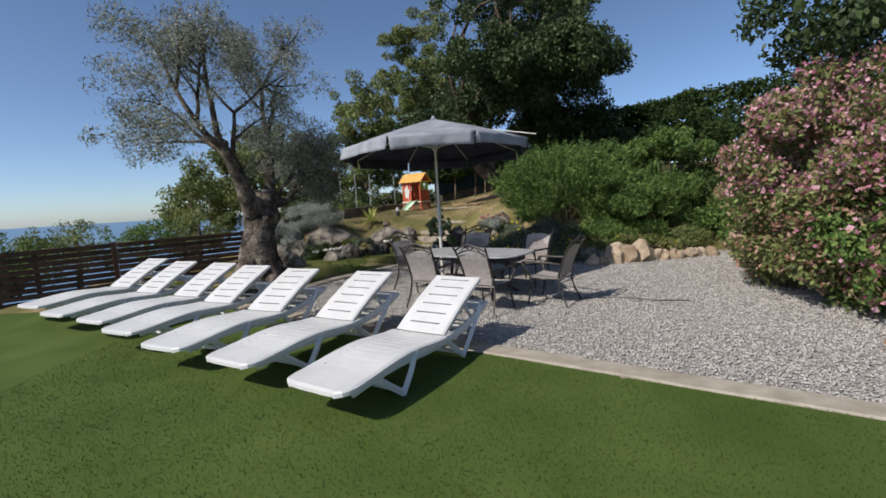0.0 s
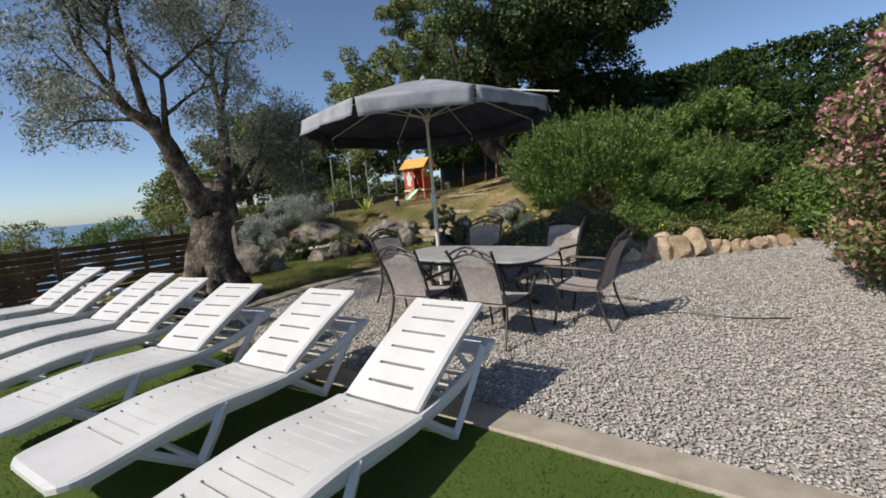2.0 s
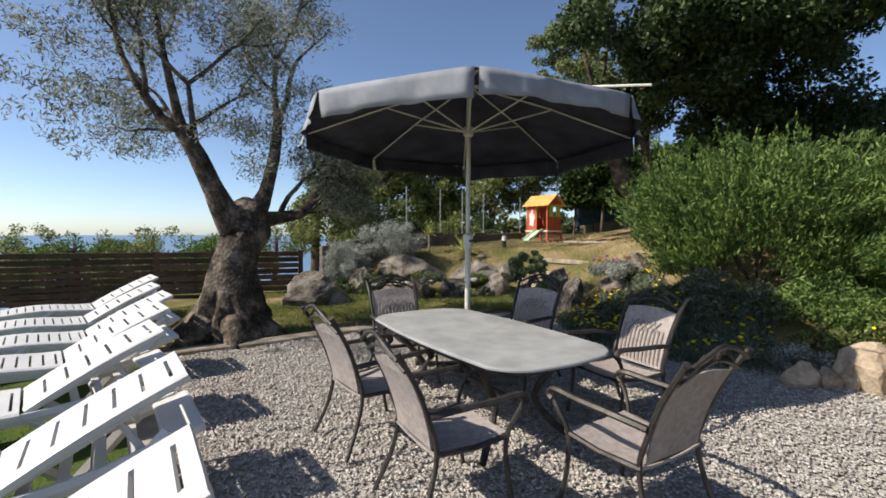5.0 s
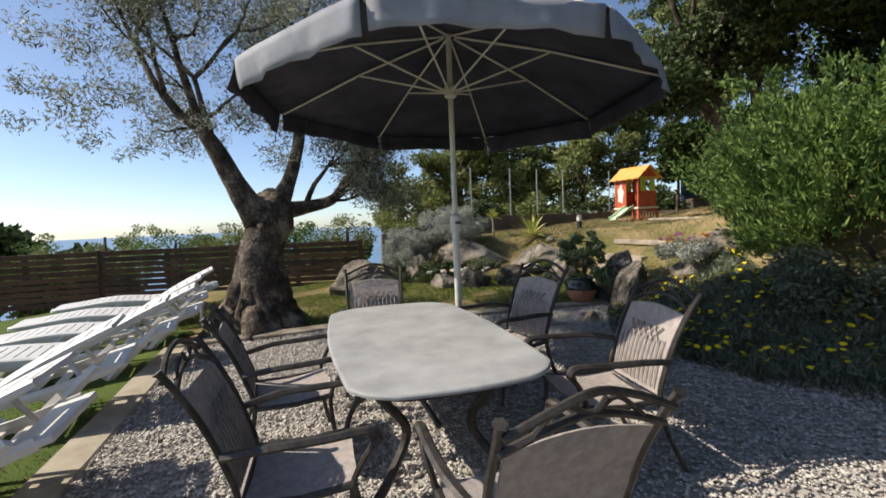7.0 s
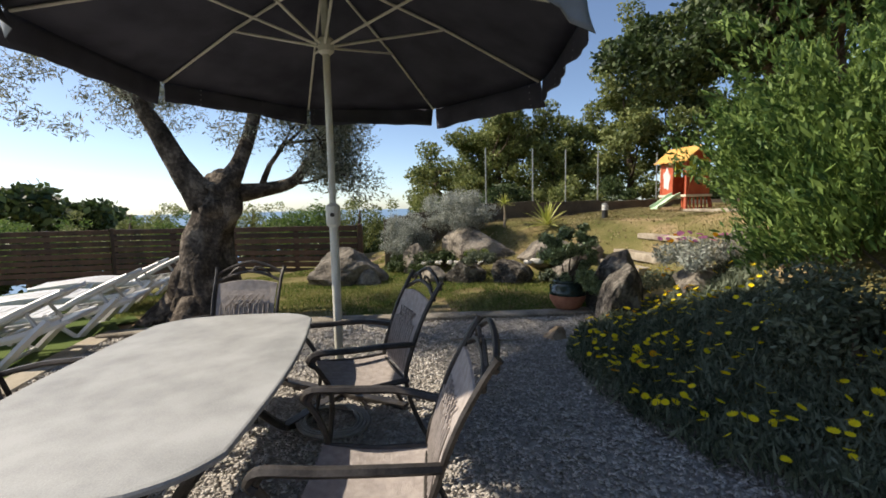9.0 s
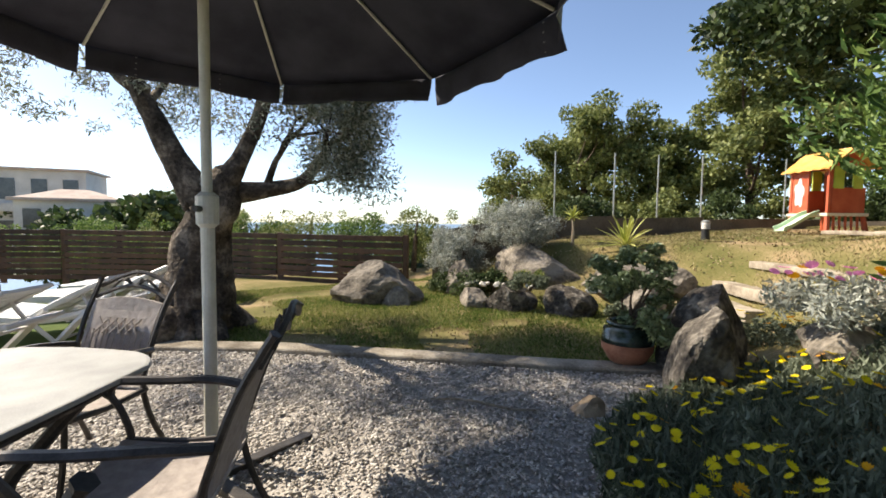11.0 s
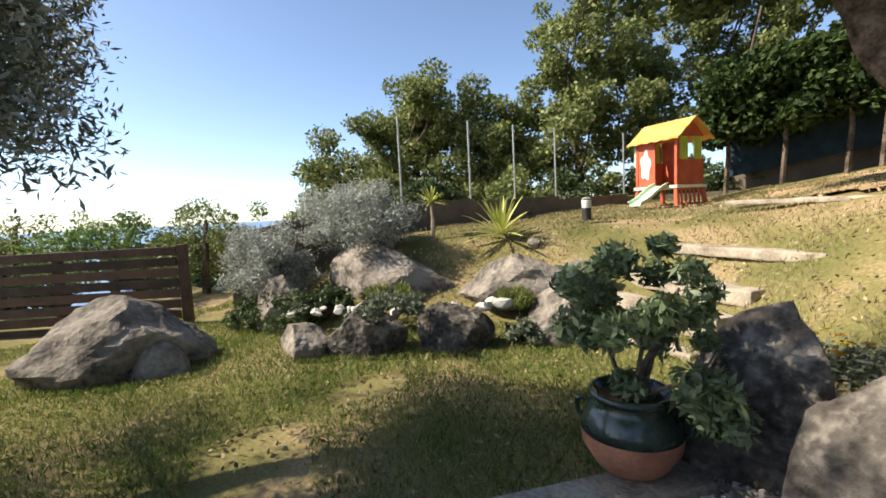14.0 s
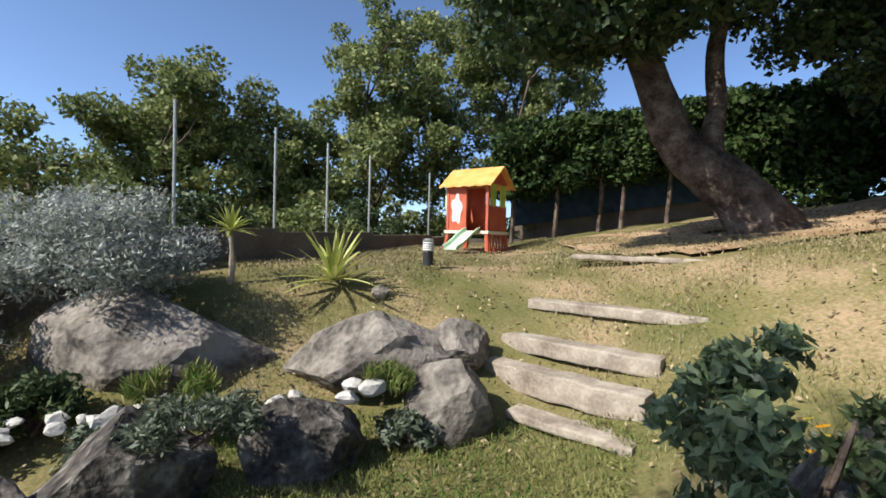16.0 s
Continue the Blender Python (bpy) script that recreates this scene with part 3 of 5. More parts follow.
def dining_chair():
    """Faces +y, stands at its seat's centre."""
    g = empty("dining_chair", pose(0, 0, 0), "bronze cast metal garden armchair with taupe woven sling", "chair", "chairs round the table")
    SW = 0.25
    # seat sling
    bm = bmesh.new()
    nx, ny = 6, 8
    gr = [[bm.verts.new(((i / nx - 0.5) * 0.46, -0.24 + 0.46 * j / ny, 0.40 + 0.02 * j / ny - 0.02 * math.sin(math.pi * j / ny) - 0.012 * math.sin(math.pi * i / nx))) for i in range(nx + 1)] for j in range(ny + 1)]
    for j in range(ny):
        for i in range(nx):
            bm.faces.new((gr[j][i], gr[j][i + 1], gr[j + 1][i + 1], gr[j + 1][i]))
    sheet(bm, 0.012)
    part("seat", bm, M_WEAVE, g)

    def back(u):
        """Height u from 0 to 1 up the back: its y and z."""
        return -0.23 - 0.05 * u - 0.13 * u * u, 0.38 + 0.50 * u
    # back sling: bars and a lattice with slits
    bm = bmesh.new()
    nx, ny = 8, 10
    gr = []
    for j in range(ny + 1):
        y, z = back(0.06 + 0.84 * j / ny)
        w = 0.40 + 0.04 * j / ny
        gr.append([bm.verts.new(((i / nx - 0.5) * w, y, z + (0.03 * math.cos((i / nx - 0.5) * 3) if j == ny else 0))) for i in range(nx + 1)])
    for j in range(ny):
        for i in range(nx):
            bm.faces.new((gr[j][i], gr[j][i + 1], gr[j + 1][i + 1], gr[j + 1][i]))
    sheet(bm, 0.010, (0, -1, 0.1))
    bp = part("backrest", bm, M_WEAVE, g)
    for k in range(11):
        x = -0.175 + 0.035 * k
        bm = bmesh.new()
        tube(bm, [(x, back(u)[0] + 0.012, back(u)[1]) for u in (0.12, 0.3, 0.5, 0.62)], 0.0045, 4)
        part("rib", bm, M_CAST, bp)
    for s in (-1, 1):
        for k in range(5):
            bm = bmesh.new()
            x = -0.10 + 0.05 * k
            tube(bm, [(x - s * 0.035, back(0.58)[0] + 0.013, back(0.58)[1]), (x + s * 0.035, back(0.74)[0] + 0.013, back(0.74)[1])], 0.005, 4)
            part("lattice_bar", bm, M_CAST, bp)
    for s in (-1, 1):
        # back post, running down into the rear leg
        bm = bmesh.new()
        tube(bm, curve_pts([(s * 0.27, -0.36, 0.0), (s * 0.245, -0.27, 0.20), (s * 0.235, -0.225, 0.40)] + [(s * (0.225 + 0.02 * u), *back(u)) for u in (0.35, 0.7, 1.0)] + [(s * 0.255, -0.455, 0.95)], 4), [0.014] * 24 + [0.02], 6)
        part("rear_leg", bm, M_IRON, g)
        bm = bmesh.new()
        tube(bm, curve_pts([(s * 0.255, 0.25, 0.0), (s * 0.245, 0.21, 0.2), (s * 0.25, 0.20, 0.40), (s * 0.275, 0.25, 0.52), (s * 0.28, 0.29, 0.585), (s * 0.28, 0.265, 0.63)], 4), 0.014, 6)
        part("front_leg", bm, M_IRON, g)
        bm = bmesh.new()
        tube(bm, curve_pts([(s * 0.245, -0.27, 0.60), (s * 0.285, -0.1, 0.625), (s * 0.29, 0.1, 0.63), (s * 0.285, 0.27, 0.635), (s * 0.285, 0.31, 0.60), (s * 0.285, 0.285, 0.575)], 4), 0.017, 6, 1.3)
        part("armrest", bm, M_IRON, g)
        bm = bmesh.new()
        tube(bm, [(s * 0.238, -0.24, 0.395), (s * 0.245, 0, 0.385), (s * 0.245, 0.22, 0.405)], 0.015, 6)
        part("seat_rail", bm, M_IRON, g)
    for z0, bulge in ((0.905, 0.045), (0.965, 0.06)):
        u = (z0 - 0.38) / 0.5
        y = back(u)[0]
        bm = bmesh.new()
        tube(bm, curve_pts([(-0.245, y + 0.02, z0 - 0.06), (-0.12, y, z0 + bulge * 0.5 - 0.03), (0, y, z0 + bulge - 0.03), (0.12, y, z0 + bulge * 0.5 - 0.03), (0.245, y + 0.02, z0 - 0.06)], 4), 0.012, 6)
        part("top_rail", bm, M_IRON, g)
    bm = bmesh.new()
    for k in (-1, 1):
        y, z = back(1.06)
        tube(bm, curve_pts([(k * 0.16, y, z - 0.02), (k * 0.08, y, z + 0.045), (0, y, z + 0.01), (k * -0.05, y, z + 0.05)], 4), 0.008, 5)
    part("scroll", bm, M_IRON, g)
    for y in (-0.22, 0.2):
        bm = bmesh.new()
        tube(bm, [(-0.24, y, 0.385), (0.24, y, 0.385)], 0.012, 6)
        part("stretcher", bm, M_IRON, g)
    return g


def heading(x, y):
    return math.degrees(math.atan2(-x, y))


CHAIRS = [(0.66, 6.35, heading(0.62, 0.78)), (-0.14, 6.86, heading(0.52, 0.85)), (-0.42, 7.90, heading(0.72, -0.69)), (0.60, 8.30, heading(-0.38, -0.92)), (1.52, 7.72, heading(-0.68, -0.73)), (1.61, 6.58, heading(-0.80, 0.60))]
chair = dining_chair()
chair.matrix_basis = pose(CHAIRS[0][0], CHAIRS[0][1], land(CHAIRS[0][0], CHAIRS[0][1]) + 0.008, 0, 0, CHAIRS[0][2]) @ Matrix.Diagonal((1.02, 1.0, 1.0, 1))
for x, y, a in CHAIRS[1:]:
    copy_thing(chair, pose(x, y, land(x, y) + 0.008, 0, 0, a) @ Matrix.Diagonal((1.02, 1.0, 1.0, 1)))

# ---- parasol ----
UX, UY = 0.02, 8.52
uz = land(UX, UY)
par = empty("parasol", pose(UX, UY, uz), "open slate-blue canvas parasol on a pale pole", "parasol")
bm = bmesh.new()
tube(bm, [(0, 0, 0.0), (0, 0, 1.35)], 0.031, 14)
tube(bm, [(0, 0, 1.2), (0, 0, 2.99)], 0.024, 14)
part("pole", bm, M_POLE, par)
bm = bmesh.new()
lathe(bm, [(0.03, 1.25), (0.05, 1.27), (0.052, 1.40), (0.03, 1.42)], 14)
part("collar", bm, M_POLE, par)
bm = bmesh.new()
tube(bm, [(0.03, -0.03, 1.34), (0.09, -0.06, 1.34)], 0.015, 8)
part("crank_knob", bm, M_IRON, par)
UR, UTOP, URIM, UTURN = 1.73, 3.02, 2.47, 0.36
RIBS = 8
bm = bmesh.new()
N_A, N_R = 64, 12
rows_ = []
for j in range(N_R + 1):
    r = UR * j / N_R
    row = []
    for k in range(N_A):
        a = 2 * math.pi * k / N_A + UTURN
        f = abs(math.sin(RIBS * (a - UTURN) / 2))
        rr = r * (1 - 0.06 * f)
        row.append(bm.verts.new((rr * math.cos(a), rr * math.sin(a), UTOP + (URIM - UTOP) * (j / N_R) ** 1.15 - 0.05 * f * (j / N_R) * (1 - j / N_R) * 2 + 0.006 * noise.noise((rr * math.cos(a) * 3, rr * math.sin(a) * 3, 2)))))
    rows_.append(row)
for j in range(N_R):
    for k in range(N_A):
        bm.faces.new((rows_[j][k], rows_[j + 1][k], rows_[j + 1][(k + 1) % N_A], rows_[j][(k + 1) % N_A]))
bmesh.ops.remove_doubles(bm, verts=rows_[0], dist=0.001)
# extra sheet under the canopy, coloured dark for the shade below it
shaded_side = bm.copy()
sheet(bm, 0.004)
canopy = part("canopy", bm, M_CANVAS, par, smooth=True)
bmesh.ops.translate(shaded_side, vec=(0, 0, -0.008), verts=shaded_side.verts)
sheet(shaded_side, 0.003)
part("shaded_side", shaded_side, M_CANVAS_SHADED, canopy, "navy canvas underside with its shade put into the colour", smooth=True)
# one loose flap between each two ribs, with an open slit at the rib
for k in range(RIBS):
    bm = bmesh.new()
    cols = []
    for i in range(17):
        t = i / 16
        a = 2 * math.pi * (k + 0.012 + 0.976 * t) / RIBS + UTURN
        f = math.sin(math.pi * t)
        rr = UR * (1 - 0.06 * f) + 0.004
        col = []
        for j in range(5):
            v = j / 4
            wave = v * (0.022 * math.sin(a * 17 + k) + 0.014 * math.sin(a * 37 + 2 * k)) + 0.035 * v * v * math.sin(k * 2.1)
            fall = (0.175 + 0.018 * math.sin(k * 1.7) + 0.02 * (1 - f)) * v
            col.append(bm.verts.new(((rr + wave) * math.cos(a), (rr + wave) * math.sin(a), URIM + 0.003 - fall)))
        cols.append(col)
    for c0, c1 in zip(cols, cols[1:]):
        for j in range(4):
            bm.faces.new((c0[j], c0[j + 1], c1[j + 1], c1[j]))
    sheet(bm, 0.004, radial=True)
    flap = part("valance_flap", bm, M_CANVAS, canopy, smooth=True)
    # inward faces get the darker cloth, shade painted as colour
    flap.data.materials.append(M_CANVAS_SHADED)
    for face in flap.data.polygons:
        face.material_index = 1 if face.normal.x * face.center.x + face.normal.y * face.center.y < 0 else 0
for k in range(RIBS):
    a = 2 * math.pi * k / RIBS + UTURN
    c, s = math.cos(a), math.sin(a)
    out = 1.09 if k == 7 else 0.985      # one rib has slipped out of its pocket
    bm = bmesh.new()
    tube(bm, [(0.05 * c, 0.05 * s, UTOP - 0.05), (UR * 0.5 * c, UR * 0.5 * s, UTOP + (URIM - UTOP) * 0.45 - 0.03), (UR * out * c, UR * out * s, URIM - 0.02 + (0.06 if k == 7 else 0))], 0.010, 6)
    rib = part("rib", bm, M_POLE, par)
    bm = bmesh.new()
    tube(bm, [(0.05 * c, 0.05 * s, 2.50), (UR * 0.5 * c, UR * 0.5 * s, UTOP + (URIM - UTOP) * 0.45 - 0.04)], 0.009, 6)
    part("strut", bm, M_POLE, rib)
bm = bmesh.new()
lathe(bm, [(0.03, 2.44), (0.055, 2.46), (0.055, 2.54), (0.03, 2.56)], 14)
part("hub", bm, M_POLE, par)
bm = bmesh.new()
lathe(bm, [(0.03, 3.0), (0.06, 3.02), (0.03, 3.06), (0.01, 3.09)], 12)
part("finial", bm, M_CANVAS, par)
tilt = Matrix.Translation((0, 0, 2.75)) @ pose(0, 0, 0, -2.5, 0, 0) @ Matrix.Translation((0, 0, -2.75))
for o in par.children:
    if o.name.split(".")[0] in ("canopy", "rib", "finial"):
        o.matrix_basis = tilt
bm = bmesh.new()
for a in (20, 110, 200, 290):
    box(bm, 0.28 * math.cos(radians(a)), 0.28 * math.sin(radians(a)), 0.02, 0.56, 0.07, 0.035, Euler((0, 0, radians(a))).to_matrix(), 0.006)
part("cross_base", bm, M_IRON, par)

# ---- trees ----


def grow(bm, p, d, length, r, depth, tips, rng, wob=0.25, rise=0.12):
    pts, radii = [Vector(p)], [r]
    d = Vector(d).normalized()
    for k in range(4):
        d = (d + Vector((rng.uniform(-wob, wob), rng.uniform(-wob, wob), rng.uniform(-wob, wob) + rise))).normalized()
        pts.append(pts[-1] + d * length / 4)
        radii.append(r * (1 - 0.13 * (k + 1)))
    tube(bm, pts, radii, 8 if r > 0.05 else 5)
    if depth == 0:
        tips += [tuple(pts[2]), tuple(pts[-1])]
        return
    for k in range(rng.choice((2, 3)) if depth < 3 else 3):
        q = pts[-1] if k < 2 else pts[2]
        nd = (d + Vector((rng.uniform(-0.9, 0.9), rng.uniform(-0.9, 0.9), rng.uniform(-0.5, 0.6)))).normalized()
        grow(bm, q, nd, length * rng.uniform(0.6, 0.85), r * 0.55, depth - 1, tips, rng, wob, rise * 0.5)


def gnarled(bm, pts, radii, sides, rough, seed):
    """A thick trunk with lumps and folds."""
    pts = curve_pts(pts, 6)
    rs = np.interp(np.linspace(0, len(radii) - 1, len(pts)), range(len(radii)), radii)
    base = len(bm.verts)
    tube(bm, pts, [float(q) for q in rs], sides)
    bm.verts.ensure_lookup_table()
    for i in range(len(pts)):
        for k in range(sides):
            v = bm.verts[base + i * sides + k]
            o = (v.co - pts[i])
            n = noise.noise((o.x * 5 + seed, o.y * 5, v.co.z * 1.6)) + 0.5 * noise.noise((o.x * 14, o.y * 14 + seed, v.co.z * 4))
            v.co = pts[i] + o * (1 + rough * n)


# olive tree
OX, OY = -3.5, 8.62
oz = land(OX, OY) - 0.03
olive = empty("olive_tree", pose(OX, OY, oz), "old olive tree with gnarled split trunk and silver-green crown", "tree")
rng = random.Random(5)
bm = bmesh.new()
gnarled(bm, [(0.15, 0.0, -0.05), (0.10, 0.05, 0.35), (0.06, 0.10, 0.95), (0.02, 0.26, 1.5), (-0.06, 0.36, 1.88)], [0.46, 0.335, 0.275, 0.27, 0.15], 26, 0.42, 1.0)
gnarled(bm, [(-0.35, -0.22, -0.05), (-0.22, -0.12, 0.35), (-0.12, -0.02, 0.85), (-0.06, 0.05, 1.3)], [0.36, 0.24, 0.18, 0.13], 18, 0.4, 4.0)
for k in range(6):
    a = k * 1.05 + 0.3
    gnarled(bm, [(0.35 * math.cos(a), 0.3 * math.sin(a), 0.22), (0.62 * math.cos(a), 0.55 * math.sin(a), 0.06), (0.85 * math.cos(a), 0.75 * math.sin(a), -0.05)], [0.20, 0.15, 0.06], 10, 0.3, 7.0 + k)
gnarled(bm, [(-0.04, 0.12, 1.5), (-0.09, -0.14, 2.0), (-0.16, -0.36, 2.5), (-0.26, -0.48, 2.75)], [0.21, 0.14, 0.11, 0.09], 14, 0.15, 2.0)
gnarled(bm, [(0.12, 0.25, 1.6), (0.16, 0.50, 2.0), (0.12, 0.75, 2.6), (0.10, 0.85, 3.1)], [0.20, 0.11, 0.085, 0.07], 14, 0.15, 3.0)
gnarled(bm, [(0.04, 0.34, 1.62), (0.16, 0.80, 1.68), (0.32, 1.20, 1.80), (0.38, 1.42, 2.12)], [0.16, 0.10, 0.075, 0.055], 12, 0.15, 6.0)
for k, (x, y, z, r) in enumerate([(-0.02, 0.30, 1.72, 0.20), (-0.24, -0.46, 2.78, 0.09), (0.14, 0.16, 1.40, 0.16)]):
    ball = bmesh.ops.create_icosphere(bm, subdivisions=3, radius=r, matrix=pose(x, y, z))["verts"]
    for v in ball:
        o = v.co - Vector((x, y, z))
        v.co += o * (0.55 * noise.noise(v.co * 6 + Vector((k, 0, 0))) + 0.25 * noise.noise(v.co * 16))
tips = []
for p, d, L, r in [((-0.26, -0.48, 2.75), (-0.7, -0.9, 0.35), 1.1, 0.07), ((-0.25, -0.46, 2.72), (-0.2, -0.4, 1.0), 1.1, 0.07), ((-0.19, -0.40, 2.58), (-0.9, 0.1, 0.6), 1.0, 0.06),
                   ((0.10, 0.85, 3.1), (0.2, 0.5, 0.9), 0.9, 0.06), ((0.10, 0.85, 3.1), (-0.4, 0.2, 1.0), 1.0, 0.06), ((0.38, 1.42, 2.12), (0.2, 0.6, 0.5), 0.65, 0.045), ((0.32, 1.20, 1.80), (0.5, 0.5, 0.5), 0.65, 0.04), ((0.16, 0.80, 1.70), (0.15, 0.25, 1.0), 0.7, 0.05), ((0.22, 0.95, 1.72), (0.5, 0.9, 0.15), 0.6, 0.035), ((-0.14, -0.30, 2.38), (0.4, -0.6, 0.8), 1.0, 0.055)]:
    grow(bm, p, d, L, r, 2, tips, rng)
part("trunk", bm, M_BARK, olive, smooth=True)
cl = [(t[0] + rng.uniform(-0.2, 0.2), t[1] + rng.uniform(-0.2, 0.2), t[2] + rng.uniform(-0.25, 0.2), rng.uniform(0.22, 0.42)) for t in tips]
cl += clumps_in(-0.55, -0.45, 3.6, 1.85, 1.8, 1.5, 70, 0.14, 0.32, 11, -0.85) + clumps_in(-0.7, -1.5, 2.75, 1.0, 0.9, 0.5, 14, 0.12, 0.24, 15, -0.9) + clumps_in(0.35, 1.05, 3.1, 0.9, 0.95, 1.1, 32, 0.13, 0.27, 12, -0.9) + clumps_in(0.40, 1.6, 2.4, 0.65, 0.65, 0.45, 13, 0.10, 0.20, 16, -0.9) + clumps_in(0.35, 1.7, 2.95, 0.7, 0.6, 0.65, 18, 0.12, 0.24, 17, -0.9)
f = new("crown", leaf_mesh("crown", in_clumps(cl, 58000, 13, 0.1), 0.064, 0.25, M_OLIVE, 14))
f.parent = olive


def tree(name, x, y, trunk, radii, crown, mat, bark, nleaf, leaf, label, seed, limbs=5, depth=2, aspect=0.55, z=None):
    """trunk: points from its foot; crown: list of ellipsoids, relative to the foot."""
    b = land(x, y) - 0.05 if z is None else z
    g = empty(name, pose(x, y, b), label, "tree")
    rg = random.Random(seed)
    bm = bmesh.new()
    gnarled(bm, trunk, radii, 14, 0.16, seed)
    tp = []
    top = Vector(trunk[-1])
    for k in range(limbs):
        c = crown[k % len(crown)]
        grow(bm, top if k % 2 else Vector(trunk[-2]).lerp(top, 0.5), Vector((c[0], c[1], c[2])) - top + Vector((rg.uniform(-1, 1), rg.uniform(-1, 1), rg.uniform(-0.3, 0.6))), (Vector(c[:3]) - top).length * 0.6 + 0.6, radii[-1] * 0.6, depth, tp, rg)
    part("trunk", bm, bark, g, smooth=True)
    cl = [(t[0], t[1], t[2], rg.uniform(0.25, 0.5)) for t in tp]
    for k, c in enumerate(crown):
        cl += clumps_in(*c[:6], c[6], 0.22, 0.5, seed * 7 + k)
    o = new("crown", leaf_mesh("crown", in_clumps(cl, nleaf, seed), leaf, aspect, mat, seed))
    o.parent = g
    return g


# cork oak on the slope
cork = tree("cork_oak", 2.75, 16.3, [(0, 0, -0.1), (-0.35, 0.05, 0.45), (-1.05, 0.15, 1.05), (-1.35, 0.15, 1.7), (-1.7, 0.1, 2.6)], [0.46, 0.31, 0.26, 0.22, 0.16],
     [(-0.1, -0.6, 3.9, 1.4, 2.0, 1.3, 50), (1.5, -0.4, 3.8, 2.0, 2.0, 1.5, 64), (0.8, -0.4, 5.5, 1.7, 1.9, 1.6, 56), (0.2, -2.2, 3.5, 1.9, 1.2, 0.8, 44), (-1.0, -3.1, 3.9, 1.6, 1.2, 0.65, 40), (1.3, -3.2, 3.8, 1.8, 1.3, 0.7, 44), (-1.7, -0.2, 2.9, 1.2, 1.1, 0.6, 30), (-2.7, -1.1, 2.35, 1.2, 1.0, 0.62, 34), (1.2, 0.9, 5.0, 2.1, 1.5, 1.4, 46), (1.4, 0.0, 2.35, 1.3, 1.2, 0.75, 36), (3.1, 0.2, 2.2, 1.5, 1.2, 0.9, 36)], M_OAK, M_OAKBARK, 132000, 0.105, "spreading cork oak with leaning trunk and dense dark crown", 21, 7)
bm = bmesh.new()
gnarled(bm, [(-0.62, 0.08, 0.62), (-0.72, 0.10, 1.05), (-0.66, 0.10, 1.6), (-0.72, 0.05, 2.3), (-0.55, 0.0, 3.0)], [0.17, 0.15, 0.12, 0.10, 0.07], 12, 0.2, 31)
part("limb", bm, M_OAKBARK, cork, smooth=True)
# trees behind the low wall
OAKS = [(-3.6, 22.0, [(-0.6, 0, 2.9, 1.6, 1.5, 1.9, 50), (0.3, 0, 4.7, 1.4, 1.3, 1.3, 40), (1.7, 0.3, 3.0, 1.6, 1.4, 1.7, 46)], 34000, "tall loose holm oak beyond the wall"),
        (-8.3, 20.8, [(0.0, 0, 3.0, 1.4, 1.4, 1.7, 46), (1.2, 0.2, 2.0, 1.2, 1.2, 1.6, 34)], 25000, "light green young oak beyond the wall"),
        (-6.1, 21.3, [(0.1, 0, 2.5, 1.1, 1.1, 1.6, 42), (0.9, 0.2, 1.5, 1.0, 1.0, 1.3, 26)], 20000, "light green young oak beyond the wall"),
        (-10.8, 19.8, [(0.3, 0, 1.5, 1.4, 1.4, 1.2, 40), (1.6, 0.4, 1.3, 1.0, 1.0, 1.2, 26)], 20000, "low spreading oak beyond the wall"),
        (0.3, 24.6, [(-1.4, 0, 7.8, 1.7, 1.5, 2.3, 64), (-1.7, 0, 5.0, 1.6, 1.4, 2.0, 40), (0.9, 0, 5.4, 2.0, 1.6, 2.2, 50)], 50000, "tall loose holm oak beyond the hedge")]
for k, (x, y, crown, n, label) in enumerate(OAKS):
    tree("holm_oak", x, y, [(0, 0, -1.5), (0.1, 0, 1.0), (0.0, 0.1, 2.3)], [0.22, 0.15, 0.09], crown, M_LIGHTOAK, M_OAKBARK, n, 0.125, label, 22 + k, 5, 2, 0.55, 0.6)

# undergrowth behind the low wall
for k, (x, y, r, top) in enumerate([(-5.6, 15.2, 0.9, 1.7), (-4.9, 17.0, 1.0, 2.0), (-4.1, 18.6, 1.0, 2.1), (-3.4, 20.2, 1.0, 2.2), (-2.3, 21.3, 0.9, 2.2), (-0.9, 21.6, 0.9, 2.2), (0.8, 22.0, 1.0, 2.2)]):
    hedge_thing("undergrowth", (x, y, 0.6), M_OAK if k % 2 else M_LIGHTOAK, 8000, 0.10, 0.5, clumps_in(x, y, top - 0.8, r, r, 0.8, 30, 0.2, 0.36, 300 + k), "dense leafy undergrowth behind the low wall", "shrub", 310 + k, [([(x, y, 0.5), (x, y, 1.2)], [0.05, 0.03])])

